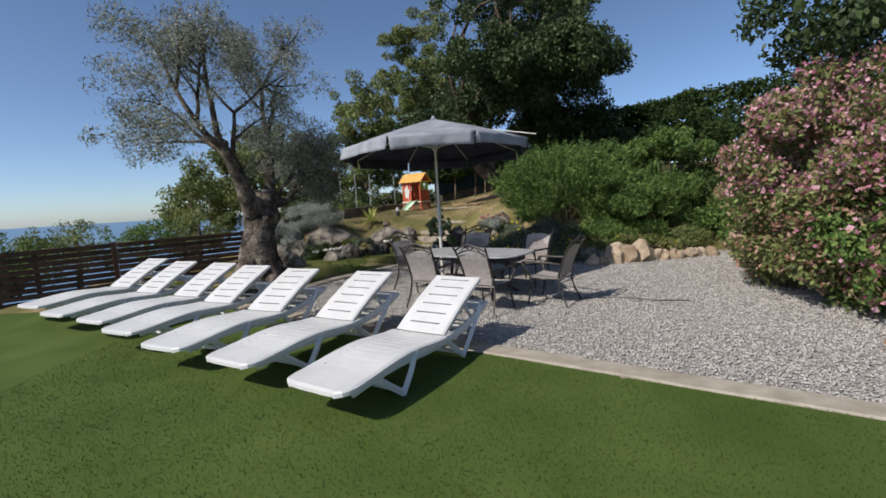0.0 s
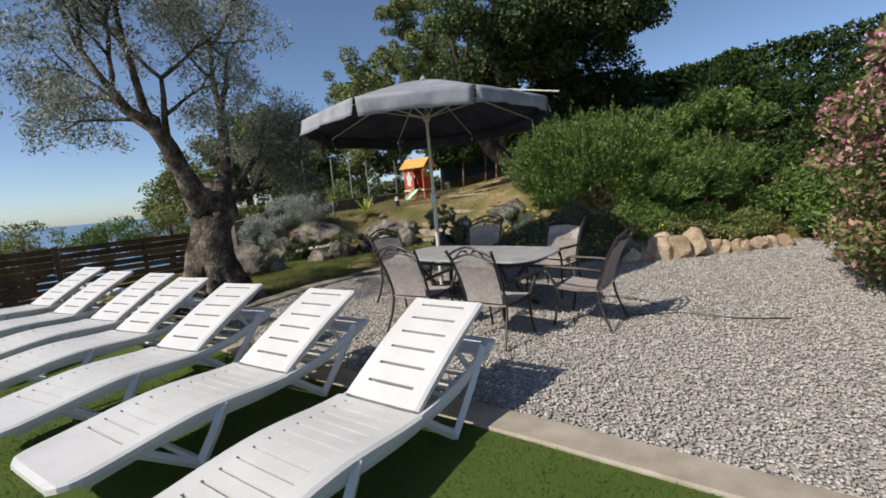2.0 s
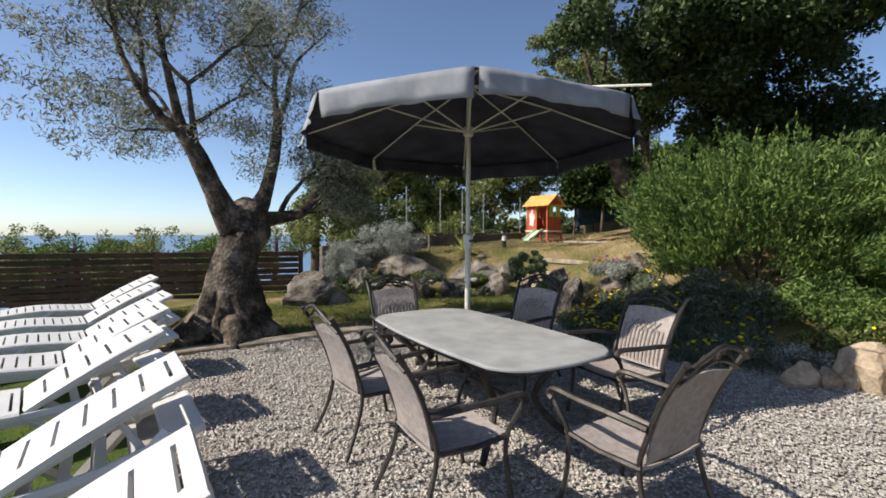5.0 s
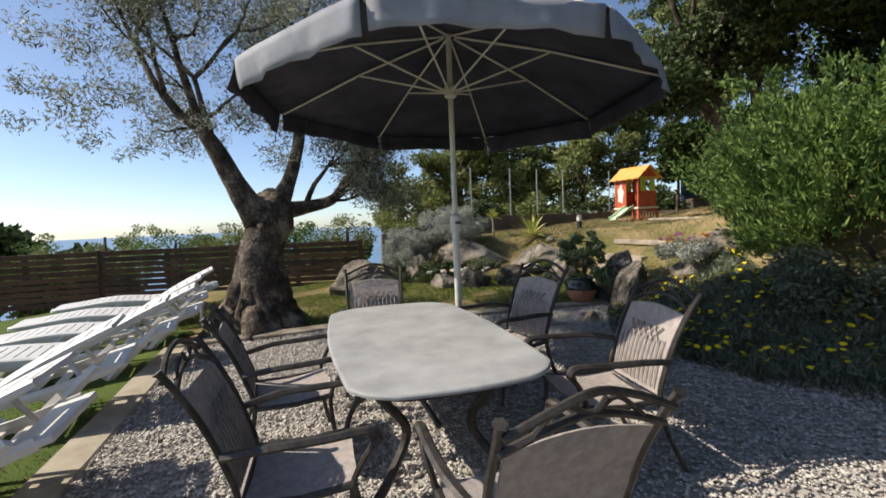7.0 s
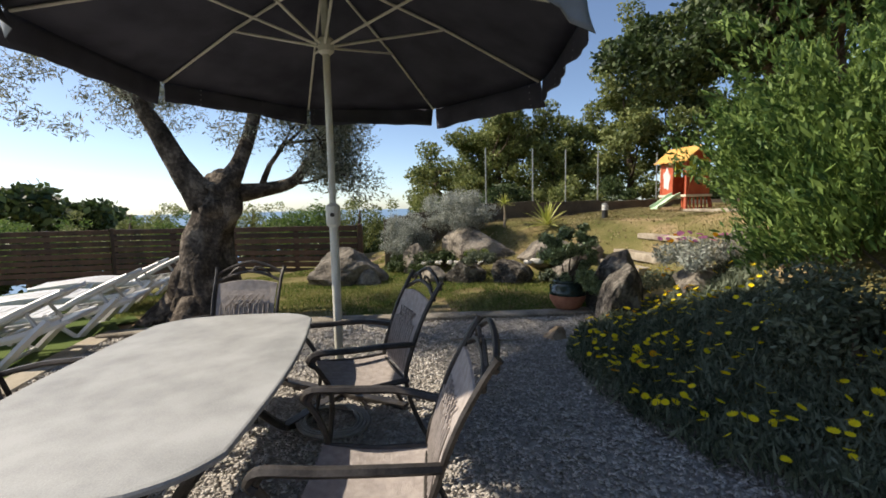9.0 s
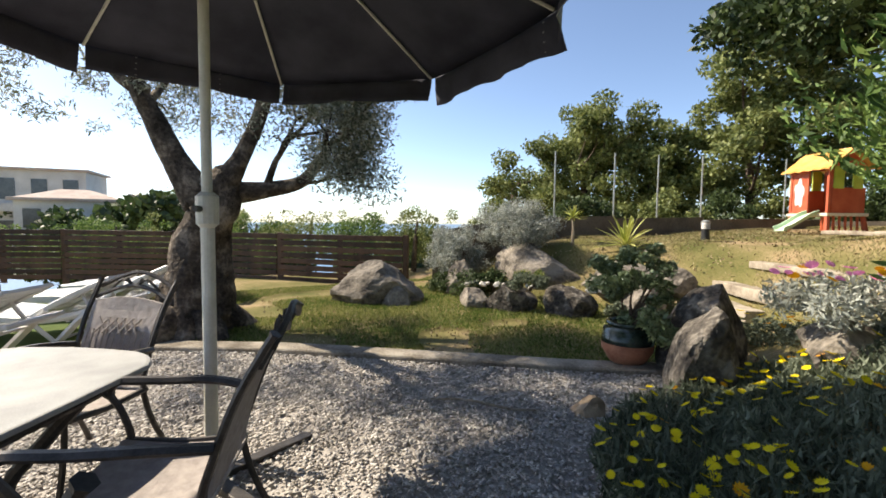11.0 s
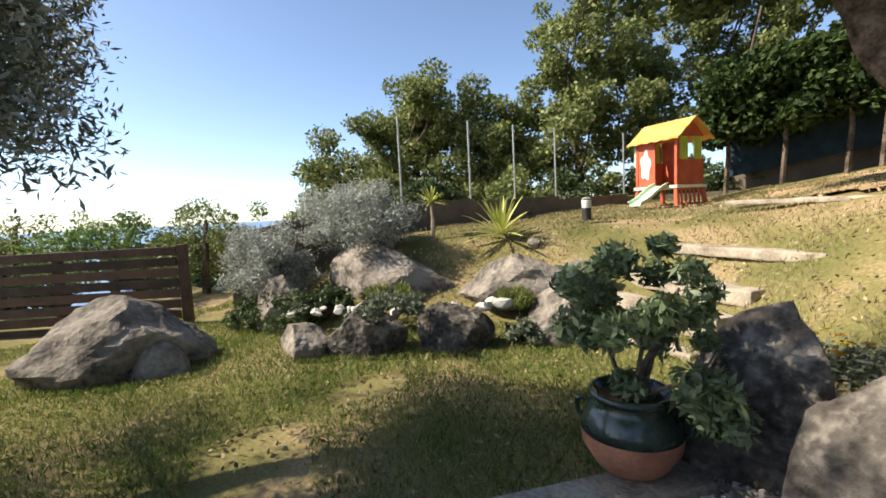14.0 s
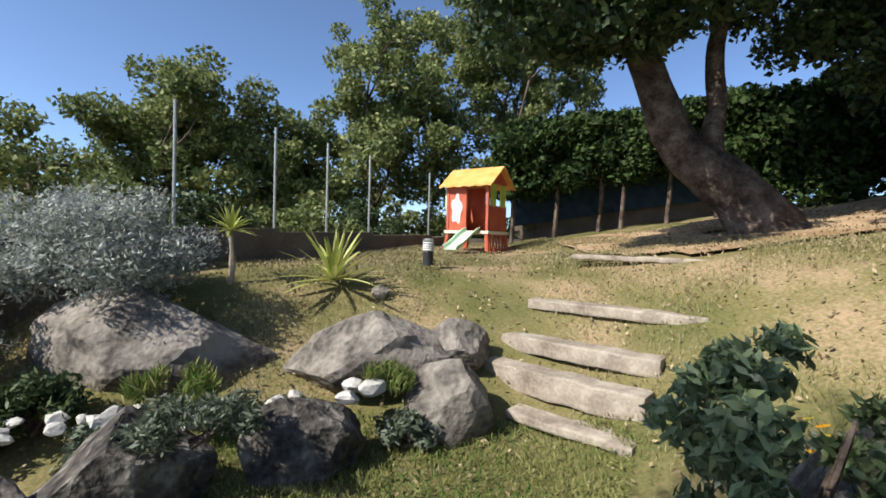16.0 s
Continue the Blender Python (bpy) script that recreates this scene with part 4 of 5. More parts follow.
# clipped hedge along the upper side
HEDGE = [(-0.3, 20.6, 4.2), (2.0, 20.4, 4.4), (4.5, 19.6, 4.6), (7.2, 18.4, 4.9), (10.0, 17.0, 5.2), (13.0, 15.5, 5.5), (16.0, 13.0, 5.8), (18.0, 9.0, 5.8)]
for i, ((x0, y0, z0), (x1, y1, z1)) in enumerate(zip(HEDGE, HEDGE[1:])):
    cl, st = [], []
    L = math.hypot(x1 - x0, y1 - y0)
    n = int(L / 0.42)
    for k in range(n):
        t = (k + 0.5) / n
        x, y, top = x0 + (x1 - x0) * t, y0 + (y1 - y0) * t, z0 + (z1 - z0) * t
        b = land(x, y)
        zz = b + (1.25 if i < 2 else 0.3)
        while zz < top - 0.3:
            cl.append((x + random.uniform(-0.2, 0.2), y + random.uniform(-0.2, 0.2), zz, random.uniform(0.34, 0.5)))
            zz += 0.42
        cl.append((x, y, top - 0.38, 0.38))
        if k % 2 == 0:
            st.append(([(x, y, b - 0.1), (x + 0.05, y, b + 0.8), (x, y, top - 0.6)], [0.05, 0.045, 0.02]))
    hedge_thing("clipped_hedge", (x0, y0, land(x0, y0)), M_HEDGE, 9000 if i > 3 else 15000, 0.15, 0.5, cl, "tall clipped cypress hedge with bare lower stems", "hedge", 120 + i, st)
# shade net behind the hedge stems
bm = bmesh.new()
pr = None
for x, y, z in HEDGE[:4]:
    b = land(x, y)
    ring = [bm.verts.new((x + 0.25, y + 0.55, b + 0.4)), bm.verts.new((x + 0.25, y + 0.55, min(b + 2.5, z - 0.5)))]
    if pr:
        bm.faces.new((pr[0], ring[0], ring[1], pr[1]))
    pr = ring
sheet(bm, 0.01, (0, 1, 0))
tagged(part("shade_net", bm, M_NET), "dark blue shade netting behind the hedge", "netting")

# pale block wall behind the hedge
bm = bmesh.new()
for (x0, y0, _), (x1, y1, _) in zip(HEDGE[:2], HEDGE[1:3]):
    p0, p1 = Vector((x0 + 0.3, y0 + 0.8)), Vector((x1 + 0.3, y1 + 0.8))
    z0, z1 = land(x0, y0), land(x1, y1)
    vs = [bm.verts.new((q.x, q.y + k, zz)) for q, zb in ((p0, z0), (p1, z1)) for k in (0, 0.2) for zz in (zb - 1.0, zb + 0.85)]
    for f_ in ((0, 1, 5, 4), (2, 6, 7, 3), (1, 3, 7, 5), (0, 4, 6, 2), (0, 2, 3, 1), (4, 5, 7, 6)):
        bm.faces.new([vs[k] for k in f_])
bmesh.ops.recalc_face_normals(bm, faces=bm.faces)
tagged(part("wall_back", bm, M_WALL), "dark rendered boundary wall behind the hedge stems", "wall", kind="structure")

# ---- low wall and wire posts ----
WALLP = [Vector((-5.2, 12.9)), Vector((-4.0, 14.6)), Vector((-3.36, 16.0)), Vector((-2.6, 17.8)), Vector((-1.81, 19.6)), Vector((-1.4, 20.6)), Vector((2.2, 21.2))]
bm = bmesh.new()
for a, b in zip(WALLP, WALLP[1:]):
    d = (b - a)
    s = Vector((-d.y, d.x)).normalized() * 0.09
    za, zb = land(a.x, a.y), land(b.x, b.y)
    ta, tb = (1.50 if a.x > -4.5 else 1.2), 1.55
    vs = [bm.verts.new((q.x + k * s.x, q.y + k * s.y, zz)) for q, lo, hi in ((a, za - 0.6, ta), (b, zb - 0.6, tb)) for k in (-1, 1) for zz in (lo, hi)]
    for f_ in ((0, 1, 5, 4), (2, 6, 7, 3), (1, 3, 7, 5), (0, 4, 6, 2), (0, 2, 3, 1), (4, 5, 7, 6)):
        bm.faces.new([vs[k] for k in f_])
bmesh.ops.recalc_face_normals(bm, faces=bm.faces)
tagged(part("wall_garden", bm, M_WALL), "low dark rendered garden wall", "wall", kind="structure")
for p in (Vector((-3.9, 14.9)), WALLP[2], WALLP[3], WALLP[4], Vector((-3.0, 16.9))):
    bm = bmesh.new()
    tube(bm, [(0, 0, 0), (0, 0, 1.30)], 0.017, 8)
    o = tagged(part("wire_post", bm, M_GREYMETAL), "thin galvanised wire fence post on the wall", "post", "wire fence posts")
    o.matrix_basis = pose(p.x, p.y, 1.5)

# ---- boulders ----


def rock(x, y, z, sx, sy, sz, turn, seed, mat=M_ROCK, name="boulder", label="grey-brown weathered boulder half sunk in the ground", category="rock", group="garden boulders", sub=4):
    bm = bmesh.new()
    bmesh.ops.create_icosphere(bm, subdivisions=sub, radius=1)
    rg = random.Random(seed)
    cuts = []
    for _ in range(12):
        d = Vector((rg.uniform(-1, 1), rg.uniform(-1, 1), rg.uniform(-0.4, 1))).normalized()
        cuts.append((d, rg.uniform(0.5, 0.85)))
    for v in bm.verts:
        p = v.co.copy()
        for d, k in cuts:
            h = p.dot(d) - k
            if h > 0:
                p -= d * h * 0.96
        n = noise.noise(p * 2.2 + Vector((seed, 0, 0))) * 0.11 + noise.noise(p * 6 + Vector((0, seed, 0))) * 0.045 + noise.noise(p * 15) * 0.018
        v.co = Vector((p.x * sx, p.y * sy, p.z * sz)) * (1 + n)
    o = part(name, bm, mat, smooth=False)
    o.matrix_basis = pose(x, y, z, 0, 0, turn)
    return tagged(o, label, category, group)


for k, (x, y, z, sx, sy, sz, a) in enumerate([
        (-4.02, 11.2, 0.34, 0.80, 0.5, 0.46, 50), (-3.72, 11.35, 0.22, 0.34, 0.34, 0.30, 20),
        (-3.12, 13.65, 0.62, 0.92, 0.46, 0.46, 8), (-1.62, 14.0, 0.62, 0.74, 0.44, 0.34, 6), (-1.02, 14.1, 0.62, 0.34, 0.34, 0.24, 0),
        (-1.0, 13.6, 0.36, 0.38, 0.28, 0.40, 20), (-2.48, 12.55, 0.30, 0.40, 0.34, 0.34, 30), (-1.78, 13.05, 0.32, 0.38, 0.30, 0.30, 60),
        (-2.95, 12.25, 0.24, 0.30, 0.26, 0.26, 10), (0.72, 11.57, 0.38, 0.27, 0.34, 0.62, 25), (0.50, 12.1, 0.42, 0.34, 0.42, 0.56, 60),
        (1.42, 11.98, 0.62, 0.34, 0.30, 0.26, 0), (-3.9, 12.75, 0.35, 0.4, 0.35, 0.4, 0), (1.75, 12.4, 0.95, 0.34, 0.3, 0.26, 40)]):
    rock(x, y, z, sx, sy, sz, a, 3 + k, M_ROCKD if k in (6, 7, 9, 10) else M_ROCK)
rock(0.50, 10.72, 0.16, 0.14, 0.10, 0.10, 20, 40, M_ROCKW, "stone", "small pale stone at the gravel's edge", "stone", "small stones", 3)
rock(-1.72, 14.75, land(-1.72, 14.75) + 0.03, 0.10, 0.08, 0.07, 20, 41, M_ROCK, "stone", "small grey stone on the upper lawn", "stone", "small stones", 3)
rg = random.Random(9)
for k in range(16):
    x = 3.15 + 0.17 * k + rg.uniform(-0.05, 0.05)
    big = k in (3, 4, 6)
    y = 9.12 + 0.1 * math.sin(k) * 0.6 + 0.012 * k
    r = 0.29 if big else rg.uniform(0.15, 0.23)
    rock(x, y, land(x, y - 0.2) + r * 0.5, r * 1.15, r * 0.8, r * (1.1 if big else 0.9), rg.uniform(0, 180), 50 + k, M_ROCKW, "stone", "warm sandstone block edging the planted bank", "stone", "bank edging stones", 3)
for k in range(26):
    t = rg.random()
    x, y = -3.6 + 2.2 * t + rg.uniform(-0.1, 0.1), 12.55 + 0.75 * t + rg.uniform(-0.15, 0.2)
    s = rg.uniform(0.04, 0.085)
    rock(x, y, max(land(x, y), 0.38 + 0.1 * t) + s * 0.3, s * 1.3, s, s * 0.75, rg.uniform(0, 180), 80 + k, M_PEBBLE, "pebble", "smooth whitish pebble on the rockery", "pebble", "rockery pebbles", 2)

# ---- timber steps ----
for k, (x, y, L, h, a) in enumerate([(-0.20, 13.52, 0.85, 0.06, -35), (-0.20, 13.84, 1.22, 0.19, -36), (-0.03, 14.12, 1.25, 0.13, -34), (0.32, 14.45, 1.45, 0.09, -32), (0.80, 15.2, 1.3, 0.05, -27)]):
    bm = bmesh.new()
    box(bm, 0, 0, 0, L, 0.20, h, bevel=0.015)
    bmesh.ops.subdivide_edges(bm, edges=[e for e in bm.edges if e.calc_length() > 0.5], cuts=14)
    for v in bm.verts:
        v.co += Vector((0, 0.012 * noise.noise((v.co.x * 5, k, 0)), 0.012 * noise.noise((v.co.x * 6, k, 4)))) + 0.006 * noise.noise_vector(v.co * 20)
    o = tagged(part("timber_step", bm, M_SLEEPER), "weathered grey railway sleeper laid as a garden step", "step", "timber steps")
    o.matrix_basis = pose(x, y, land(x, y) + h * (0.35 if k < 3 else 0.1), 0, 0, a)

# ---- pot with shrub ----
pot = empty("plant_pot", pose(0.0, 11.80, 0.155) @ Matrix.Diagonal((1, 1, 0.95, 1)), "terracotta pot with dark green glazed shoulder", "pot")
bm = bmesh.new()
lathe(bm, [(0.11, 0.0), (0.165, 0.06), (0.215, 0.15), (0.222, 0.22)], 32)
part("body", bm, M_TERRA, pot, smooth=True)
bm = bmesh.new()
lathe(bm, [(0.2225, 0.218), (0.218, 0.26), (0.19, 0.33), (0.165, 0.365), (0.17, 0.375), (0.185, 0.385), (0.185, 0.405), (0.165, 0.41), (0.15, 0.38), (0.10, 0.36)], 32)
part("glazed_shoulder", bm, M_GLAZE, pot, "dark green glossy glaze", True)
bm = bmesh.new()
bmesh.ops.create_circle(bm, cap_ends=True, radius=0.155, segments=24, matrix=pose(0, 0, 0.375))
part("soil", bm, M_SOIL, pot)
for s in (-1, 1):
    bm = bmesh.new()
    tube(bm, curve_pts([(s * 0.20, 0, 0.32), (s * 0.245, 0, 0.31), (s * 0.24, 0, 0.24), (s * 0.215, 0, 0.23)], 4), 0.012, 6)
    part("handle", bm, M_GLAZE, pot)


def shrub(name, x, y, z, clumps, n, size, aspect, mat, label, seed, stems=6, extra=(), bark=M_OAKBARK, category="shrub", reach=0.6, up=None, kind=""):
    """A bush: stems from its foot and leaves in clumps (relative to the foot). extra: (part, material, count, size, aspect, seed)."""
    g = empty(name, pose(x, y, z), label, category, kind=kind)
    rg = random.Random(seed)
    bm = bmesh.new()
    for k in range(stems):
        c = clumps[rg.randrange(len(clumps))]
        tube(bm, curve_pts([(rg.uniform(-0.05, 0.05), rg.uniform(-0.05, 0.05), 0), (c[0] * 0.35, c[1] * 0.35, c[2] * 0.5), (c[0] * reach + 0.02, c[1] * reach, c[2])], 3), [0.016] * 3 + [0.010] * 3 + [0.006], 5)
    part("stem", bm, bark, g)
    p = in_clumps(clumps, n, seed, 0.3)
    p = p[p[:, 2] + z > np.array([land(a + x, b + y) for a, b in p[:, :2]]) + 0.01]
    spread = None
    if up is not None:
        spread = p - np.array([0, 0, -up])
        spread /= np.linalg.norm(spread, axis=1)[:, None]
    f = new("foliage", leaf_mesh("foliage", p, size, aspect, mat, seed, None, spread))
    f.parent = g
    for nm, m2, n2, s2, a2, sd in extra:
        q = in_clumps(clumps, n2, sd, 0.88)
        q = q[q[:, 2] + z > (1.45 if nm == "blossom" and n2 > 3000 else 0.1)]
        o = new(nm, leaf_mesh(nm, q, s2, a2, m2, sd))
        o.parent = g
        tagged(o, kind="stuff")
    return g


def add_shoots(g, n, rx, ry, cz, rz, length, per, size, aspect, mat, seed):
    """Long upright leafy shoots standing out of a bush."""
    rr = np.random.default_rng(seed)
    d = rr.normal(size=(n, 3))
    d[:, 2] = np.abs(d[:, 2]) * 0.9
    d /= np.linalg.norm(d, axis=1)[:, None]
    foot = d * np.array([rx, ry, rz]) * rr.uniform(0.7, 1.0, (n, 1)) + np.array([0, 0, cz])
    way = d * np.array([0.75, 0.75, 0.4]) + np.array([0, 0, 0.85]) + 0.22 * rr.normal(size=(n, 3))
    way /= np.linalg.norm(way, axis=1)[:, None]
    L = length * rr.uniform(0.45, 1.15, n)
    t = np.tile(np.linspace(0, 1, per), n)
    k = np.repeat(np.arange(n), per)
    bend = rr.normal(size=(n, 3)) * 0.14
    p = foot[k] + way[k] * (L[k] * t)[:, None] + bend[k] * (L[k] * t * t)[:, None]
    p += rr.normal(size=p.shape) * 0.010
    o = new("shoot", leaf_mesh("shoot", p, size, aspect, mat, seed, None, way[k] * 0.75))
    o.parent = g
    tagged(o, "upright leafy shoots", kind="stuff")


shrub("potted_shrub", 0.0, 11.80, 0.155 + 0.35, clumps_in(0.05, 0.0, 0.42, 0.38, 0.38, 0.32, 24, 0.05, 0.11, 31) + [(0.30, -0.12, 0.12, 0.13), (0.36, -0.05, 0.0, 0.12), (0, 0, 0.05, 0.1)], 5200, 0.058, 0.36, M_DARKLEAF, "small glossy-leaved shrub growing in the pot", 32, 7)

# ---- shrubs of the bank ----
big = clumps_in(0.1, 0, 0.80, 1.30, 0.95, 0.98, 100, 0.18, 0.36, 41, -0.5) + clumps_in(1.5, -0.6, 0.5, 1.0, 0.8, 0.75, 50, 0.16, 0.3, 42, -0.4)
rgb = random.Random(77)
big += [(rgb.uniform(-1.3, 1.6), rgb.uniform(-0.8, 0.6), rgb.uniform(1.5, 2.0), rgb.uniform(0.07, 0.15)) for _ in range(44)]
g = shrub("green_shrub", 3.2, 11.1, 0.75, big, 52000, 0.075, 0.26, M_SHRUB, "dense bright green shrub with upright shoots on the bank", 43, 12, up=0.8)
add_shoots(g, 620, 1.45, 1.05, 0.75, 0.85, 0.62, 44, 0.062, 0.30, M_SHRUB, 143)
g = shrub("green_shrub", 2.2, 11.75, 0.8, clumps_in(-0.1, -0.1, 0.8, 0.45, 0.5, 0.75, 36, 0.14, 0.26, 44, -0.5), 11000, 0.07, 0.26, M_SHRUB, "dense bright green shrub with upright shoots on the bank", 45, 8, up=0.8)
add_shoots(g, 240, 0.55, 0.55, 0.7, 0.7, 0.5, 40, 0.058, 0.30, M_SHRUB, 145)
g = shrub("green_shrub", 5.2, 10.6, 0.8, clumps_in(0, 0, 0.4, 0.9, 0.7, 0.7, 44, 0.14, 0.26, 46, -0.5), 15000, 0.07, 0.26, M_SHRUB, "dense bright green shrub with upright shoots on the bank", 47, 8, up=0.6)
add_shoots(g, 260, 0.9, 0.7, 0.4, 0.6, 0.45, 36, 0.058, 0.30, M_SHRUB, 147)
shrub("low_shrub", 4.3, 9.75, 0.2, clumps_in(0, 0, 0.18, 1.0, 0.35, 0.22, 36, 0.10, 0.18, 48, -0.2), 9000, 0.05, 0.45, M_LIGHTOAK, "low yellow-green ground cover with reddish tips above the stones", 49, 5, [("red_tips", M_REDLEAF, 500, 0.05, 0.4, 50), ("yellow_tips", M_YELLOW, 160, 0.03, 0.9, 51)])
shrub("silver_shrub", 3.25, 9.42, 0.12, clumps_in(0, 0, 0.12, 0.28, 0.22, 0.16, 12, 0.07, 0.12, 52, -0.2), 2600, 0.045, 0.3, M_SILVER, "small silver-leaved tuft beside the stones", 53, 4)
shrub("low_shrub", 7.5, 11.2, 1.0, clumps_in(0, 0, 0.3, 1.9, 1.3, 0.9, 60, 0.18, 0.34, 54, -0.4), 16000, 0.09, 0.4, M_HEDGE, "dark green shrub climbing the bank", 55, 6)
shrub("low_shrub", 5.0, 14.0, 1.7, clumps_in(0, 0, 0.4, 2.2, 1.2, 1.1, 60, 0.2, 0.4, 56, -0.4), 18000, 0.09, 0.4, M_HEDGE, "dark green shrub climbing the bank", 57, 6)
shrub("low_shrub", 9.0, 13.5, 2.0, clumps_in(0, 0, 0.4, 1.8, 1.2, 1.1, 50, 0.2, 0.4, 156, -0.4), 14000, 0.09, 0.4, M_HEDGE, "dark green shrub climbing the bank", 157, 6)
shrub("silver_shrub", -4.55, 13.15, 0.15, clumps_in(0, 0, 0.60, 0.62, 0.58, 0.58, 46, 0.13, 0.24, 58, -0.9), 21000, 0.045, 0.3, M_SILVER, "large silver-grey shrub spilling over the rocks", 59, 9)
shrub("silver_shrub", -3.75, 13.75, 0.6, clumps_in(0, 0, 0.65, 0.75, 0.6, 0.55, 46, 0.14, 0.26, 60, -0.6), 21000, 0.045, 0.3, M_SILVER, "large silver-grey shrub spilling over the rocks", 61, 9)
shrub("grey_tuft", -2.15, 12.62, 0.45, clumps_in(0, 0, 0.1, 0.3, 0.2, 0.14, 14, 0.06, 0.11, 62, -0.3), 2400, 0.05, 0.25, M_GREYLEAF, "grey-green tuft between the rockery stones", 63, 4)
shrub("grass_tuft", -2.6, 13.05, 0.4, clumps_in(0, 0, 0.12, 0.3, 0.15, 0.14, 10, 0.06, 0.1, 64, -0.3), 1400, 0.09, 0.1, M_GRASS, "fresh green grass tuft below the boulder", 65, 3, up=0.3)
shrub("grass_tuft", -1.5, 13.5, 0.42, clumps_in(0, 0, 0.1, 0.25, 0.12, 0.1, 10, 0.05, 0.09, 66, -0.3), 900, 0.08, 0.1, M_GRASS, "fresh green grass tuft below the boulder", 67, 3, up=0.3)

for k, (x, y, r, rz) in enumerate([(6.7, 9.9, 1.0, 0.8), (7.4, 13.2, 1.6, 1.2), (3.4, 13.3, 1.2, 0.8), (9.6, 10.6, 1.7, 1.4), (6.2, 11.9, 1.3, 1.0), (11.5, 13.5, 1.8, 1.4)]):
    shrub("dark_shrub", x, y, land(x, y), clumps_in(0, 0, rz * 0.45, r, r * 0.8, rz, 46, 0.18, 0.36, 160 + k, -0.5), 13000, 0.085, 0.38, M_HEDGE if k % 2 else M_SHRUB, "dense green shrub covering the bank", 170 + k, 6)

for k, (x, y, r, m_) in enumerate([(3.7, 10.15, 0.55, M_SHRUB), (2.75, 10.25, 0.5, M_GREYLEAF), (4.7, 10.1, 0.5, M_SHRUB), (5.6, 9.9, 0.5, M_LIGHTOAK), (-3.75, 12.75, 0.34, M_OAK), (-3.35, 12.95, 0.28, M_OAK), (-2.0, 13.3, 0.22, M_GREYLEAF), (-1.25, 13.35, 0.18, M_GREYLEAF), (-4.3, 12.6, 0.3, M_OAK), (-2.75, 12.85, 0.22, M_GREYLEAF)]):
    shrub("low_shrub", x, y, land(x, y), clumps_in(0, 0, r * 0.4, r, r * 0.8, r * 0.7, 20, r * 0.28, r * 0.5, 260 + k, -0.3), int(9000 * r), 0.05, 0.38, m_, "low leafy plant filling the bank between stones", 270 + k, 4)

# ---- flowering shrub by the gravel ----
pk = clumps_in(0, 0, 1.35, 1.35, 1.9, 1.75, 150, 0.2, 0.42, 71, -0.95)
shrub("flowering_shrub", 5.5, 6.1, 0.0, pk, 40000, 0.075, 0.5, M_LIGHTOAK, "tall shrub covered in pink blossom over green and reddish leaves", 72, 10, [("blossom", M_PINK, 18000, 0.052, 0.9, 73), ("reddish_leaves", M_REDLEAF, 9500, 0.08, 0.5, 74)])
pk2 = clumps_in(0, 0, 0.8, 0.9, 1.1, 0.9, 60, 0.18, 0.34, 75, -0.95)
shrub("flowering_shrub", 5.2, 4.9, 0.0, pk2, 15000, 0.075, 0.5, M_SHRUB, "leafy lower shrub with few pink blossoms", 76, 8, [("blossom", M_PINK, 900, 0.075, 0.9, 77), ("reddish_leaves", M_REDLEAF, 2500, 0.08, 0.5, 78)])
tree("garden_tree", 7.6, 6.4, [(0, 0, -0.1), (0.0, 0, 1.5), (-0.3, 0.1, 2.8)], [0.2, 0.16, 0.11], [(-0.8, 0, 4.2, 2.0, 2.0, 1.1, 60), (0.4, -1.2, 4.6, 2.0, 1.8, 1.2, 50)], M_OAK, M_OAKBARK, 30000, 0.11, "dark leafy tree overhanging the flowering shrub", 79, 6)
rock(4.25, 3.95, 0.1, 0.2, 0.16, 0.16, 10, 66, M_BRICK, "stone", "orange terracotta edging block beside the shrub", "stone", "small stones", 3)

# ---- flower bed ----
BEDP = [(0.62, 11.0), (0.88, 10.25), (1.45, 9.72), (2.3, 9.3), (3.0, 9.25), (3.2, 10.3), (2.2, 11.2), (1.7, 12.3), (1.15, 12.2)]


def in_poly(x, y, poly):
    c = False
    for (x0, y0), (x1, y1) in zip(poly, poly[1:] + poly[:1]):
        if (y0 > y) != (y1 > y) and x < (x1 - x0) * (y - y0) / (y1 - y0) + x0:
            c = not c
    return c


bed = empty("flower_bed", pose(1.9, 10.4, land(1.9, 10.4)), "spreading grey-green plants with bright yellow daisies", "flowers")
bz = land(1.9, 10.4)
rr = np.random.default_rng(5)
pts = []
while len(pts) < 26000:
    x, y = rr.uniform(0.5, 3.3), rr.uniform(9.1, 12.4)
    if in_poly(x, y, BEDP):
        h = 0.14 + 0.10 * noise.noise((x * 3, y * 3, 1))
        pts.append((x - 1.9, y - 10.4, land(x, y) - bz + h * rr.random() ** 0.6))
pts = np.array(pts)
up = np.tile([0.0, 0.0, 0.7], (len(pts), 1))
o = new("foliage", leaf_mesh("foliage", pts, 0.085, 0.16, M_GREYLEAF, 6, None, up))
o.parent = bed


def daisy(mat, name):
    bm = bmesh.new()
    c = bm.verts.new((0, 0, 0.004))
    ring = []
    for k in range(24):
        a = 2 * math.pi * k / 24
        r = 0.026 if k % 2 else 0.019
        ring.append(bm.verts.new((r * math.cos(a), r * math.sin(a), 0.010 if k % 2 else 0.006)))
    for k in range(24):
        bm.faces.new((c, ring[k], ring[(k + 1) % 24]))
    me = bpy.data.meshes.new(name)
    bm.to_mesh(me)
    bm.free()
    me.materials.append(mat)
    return me


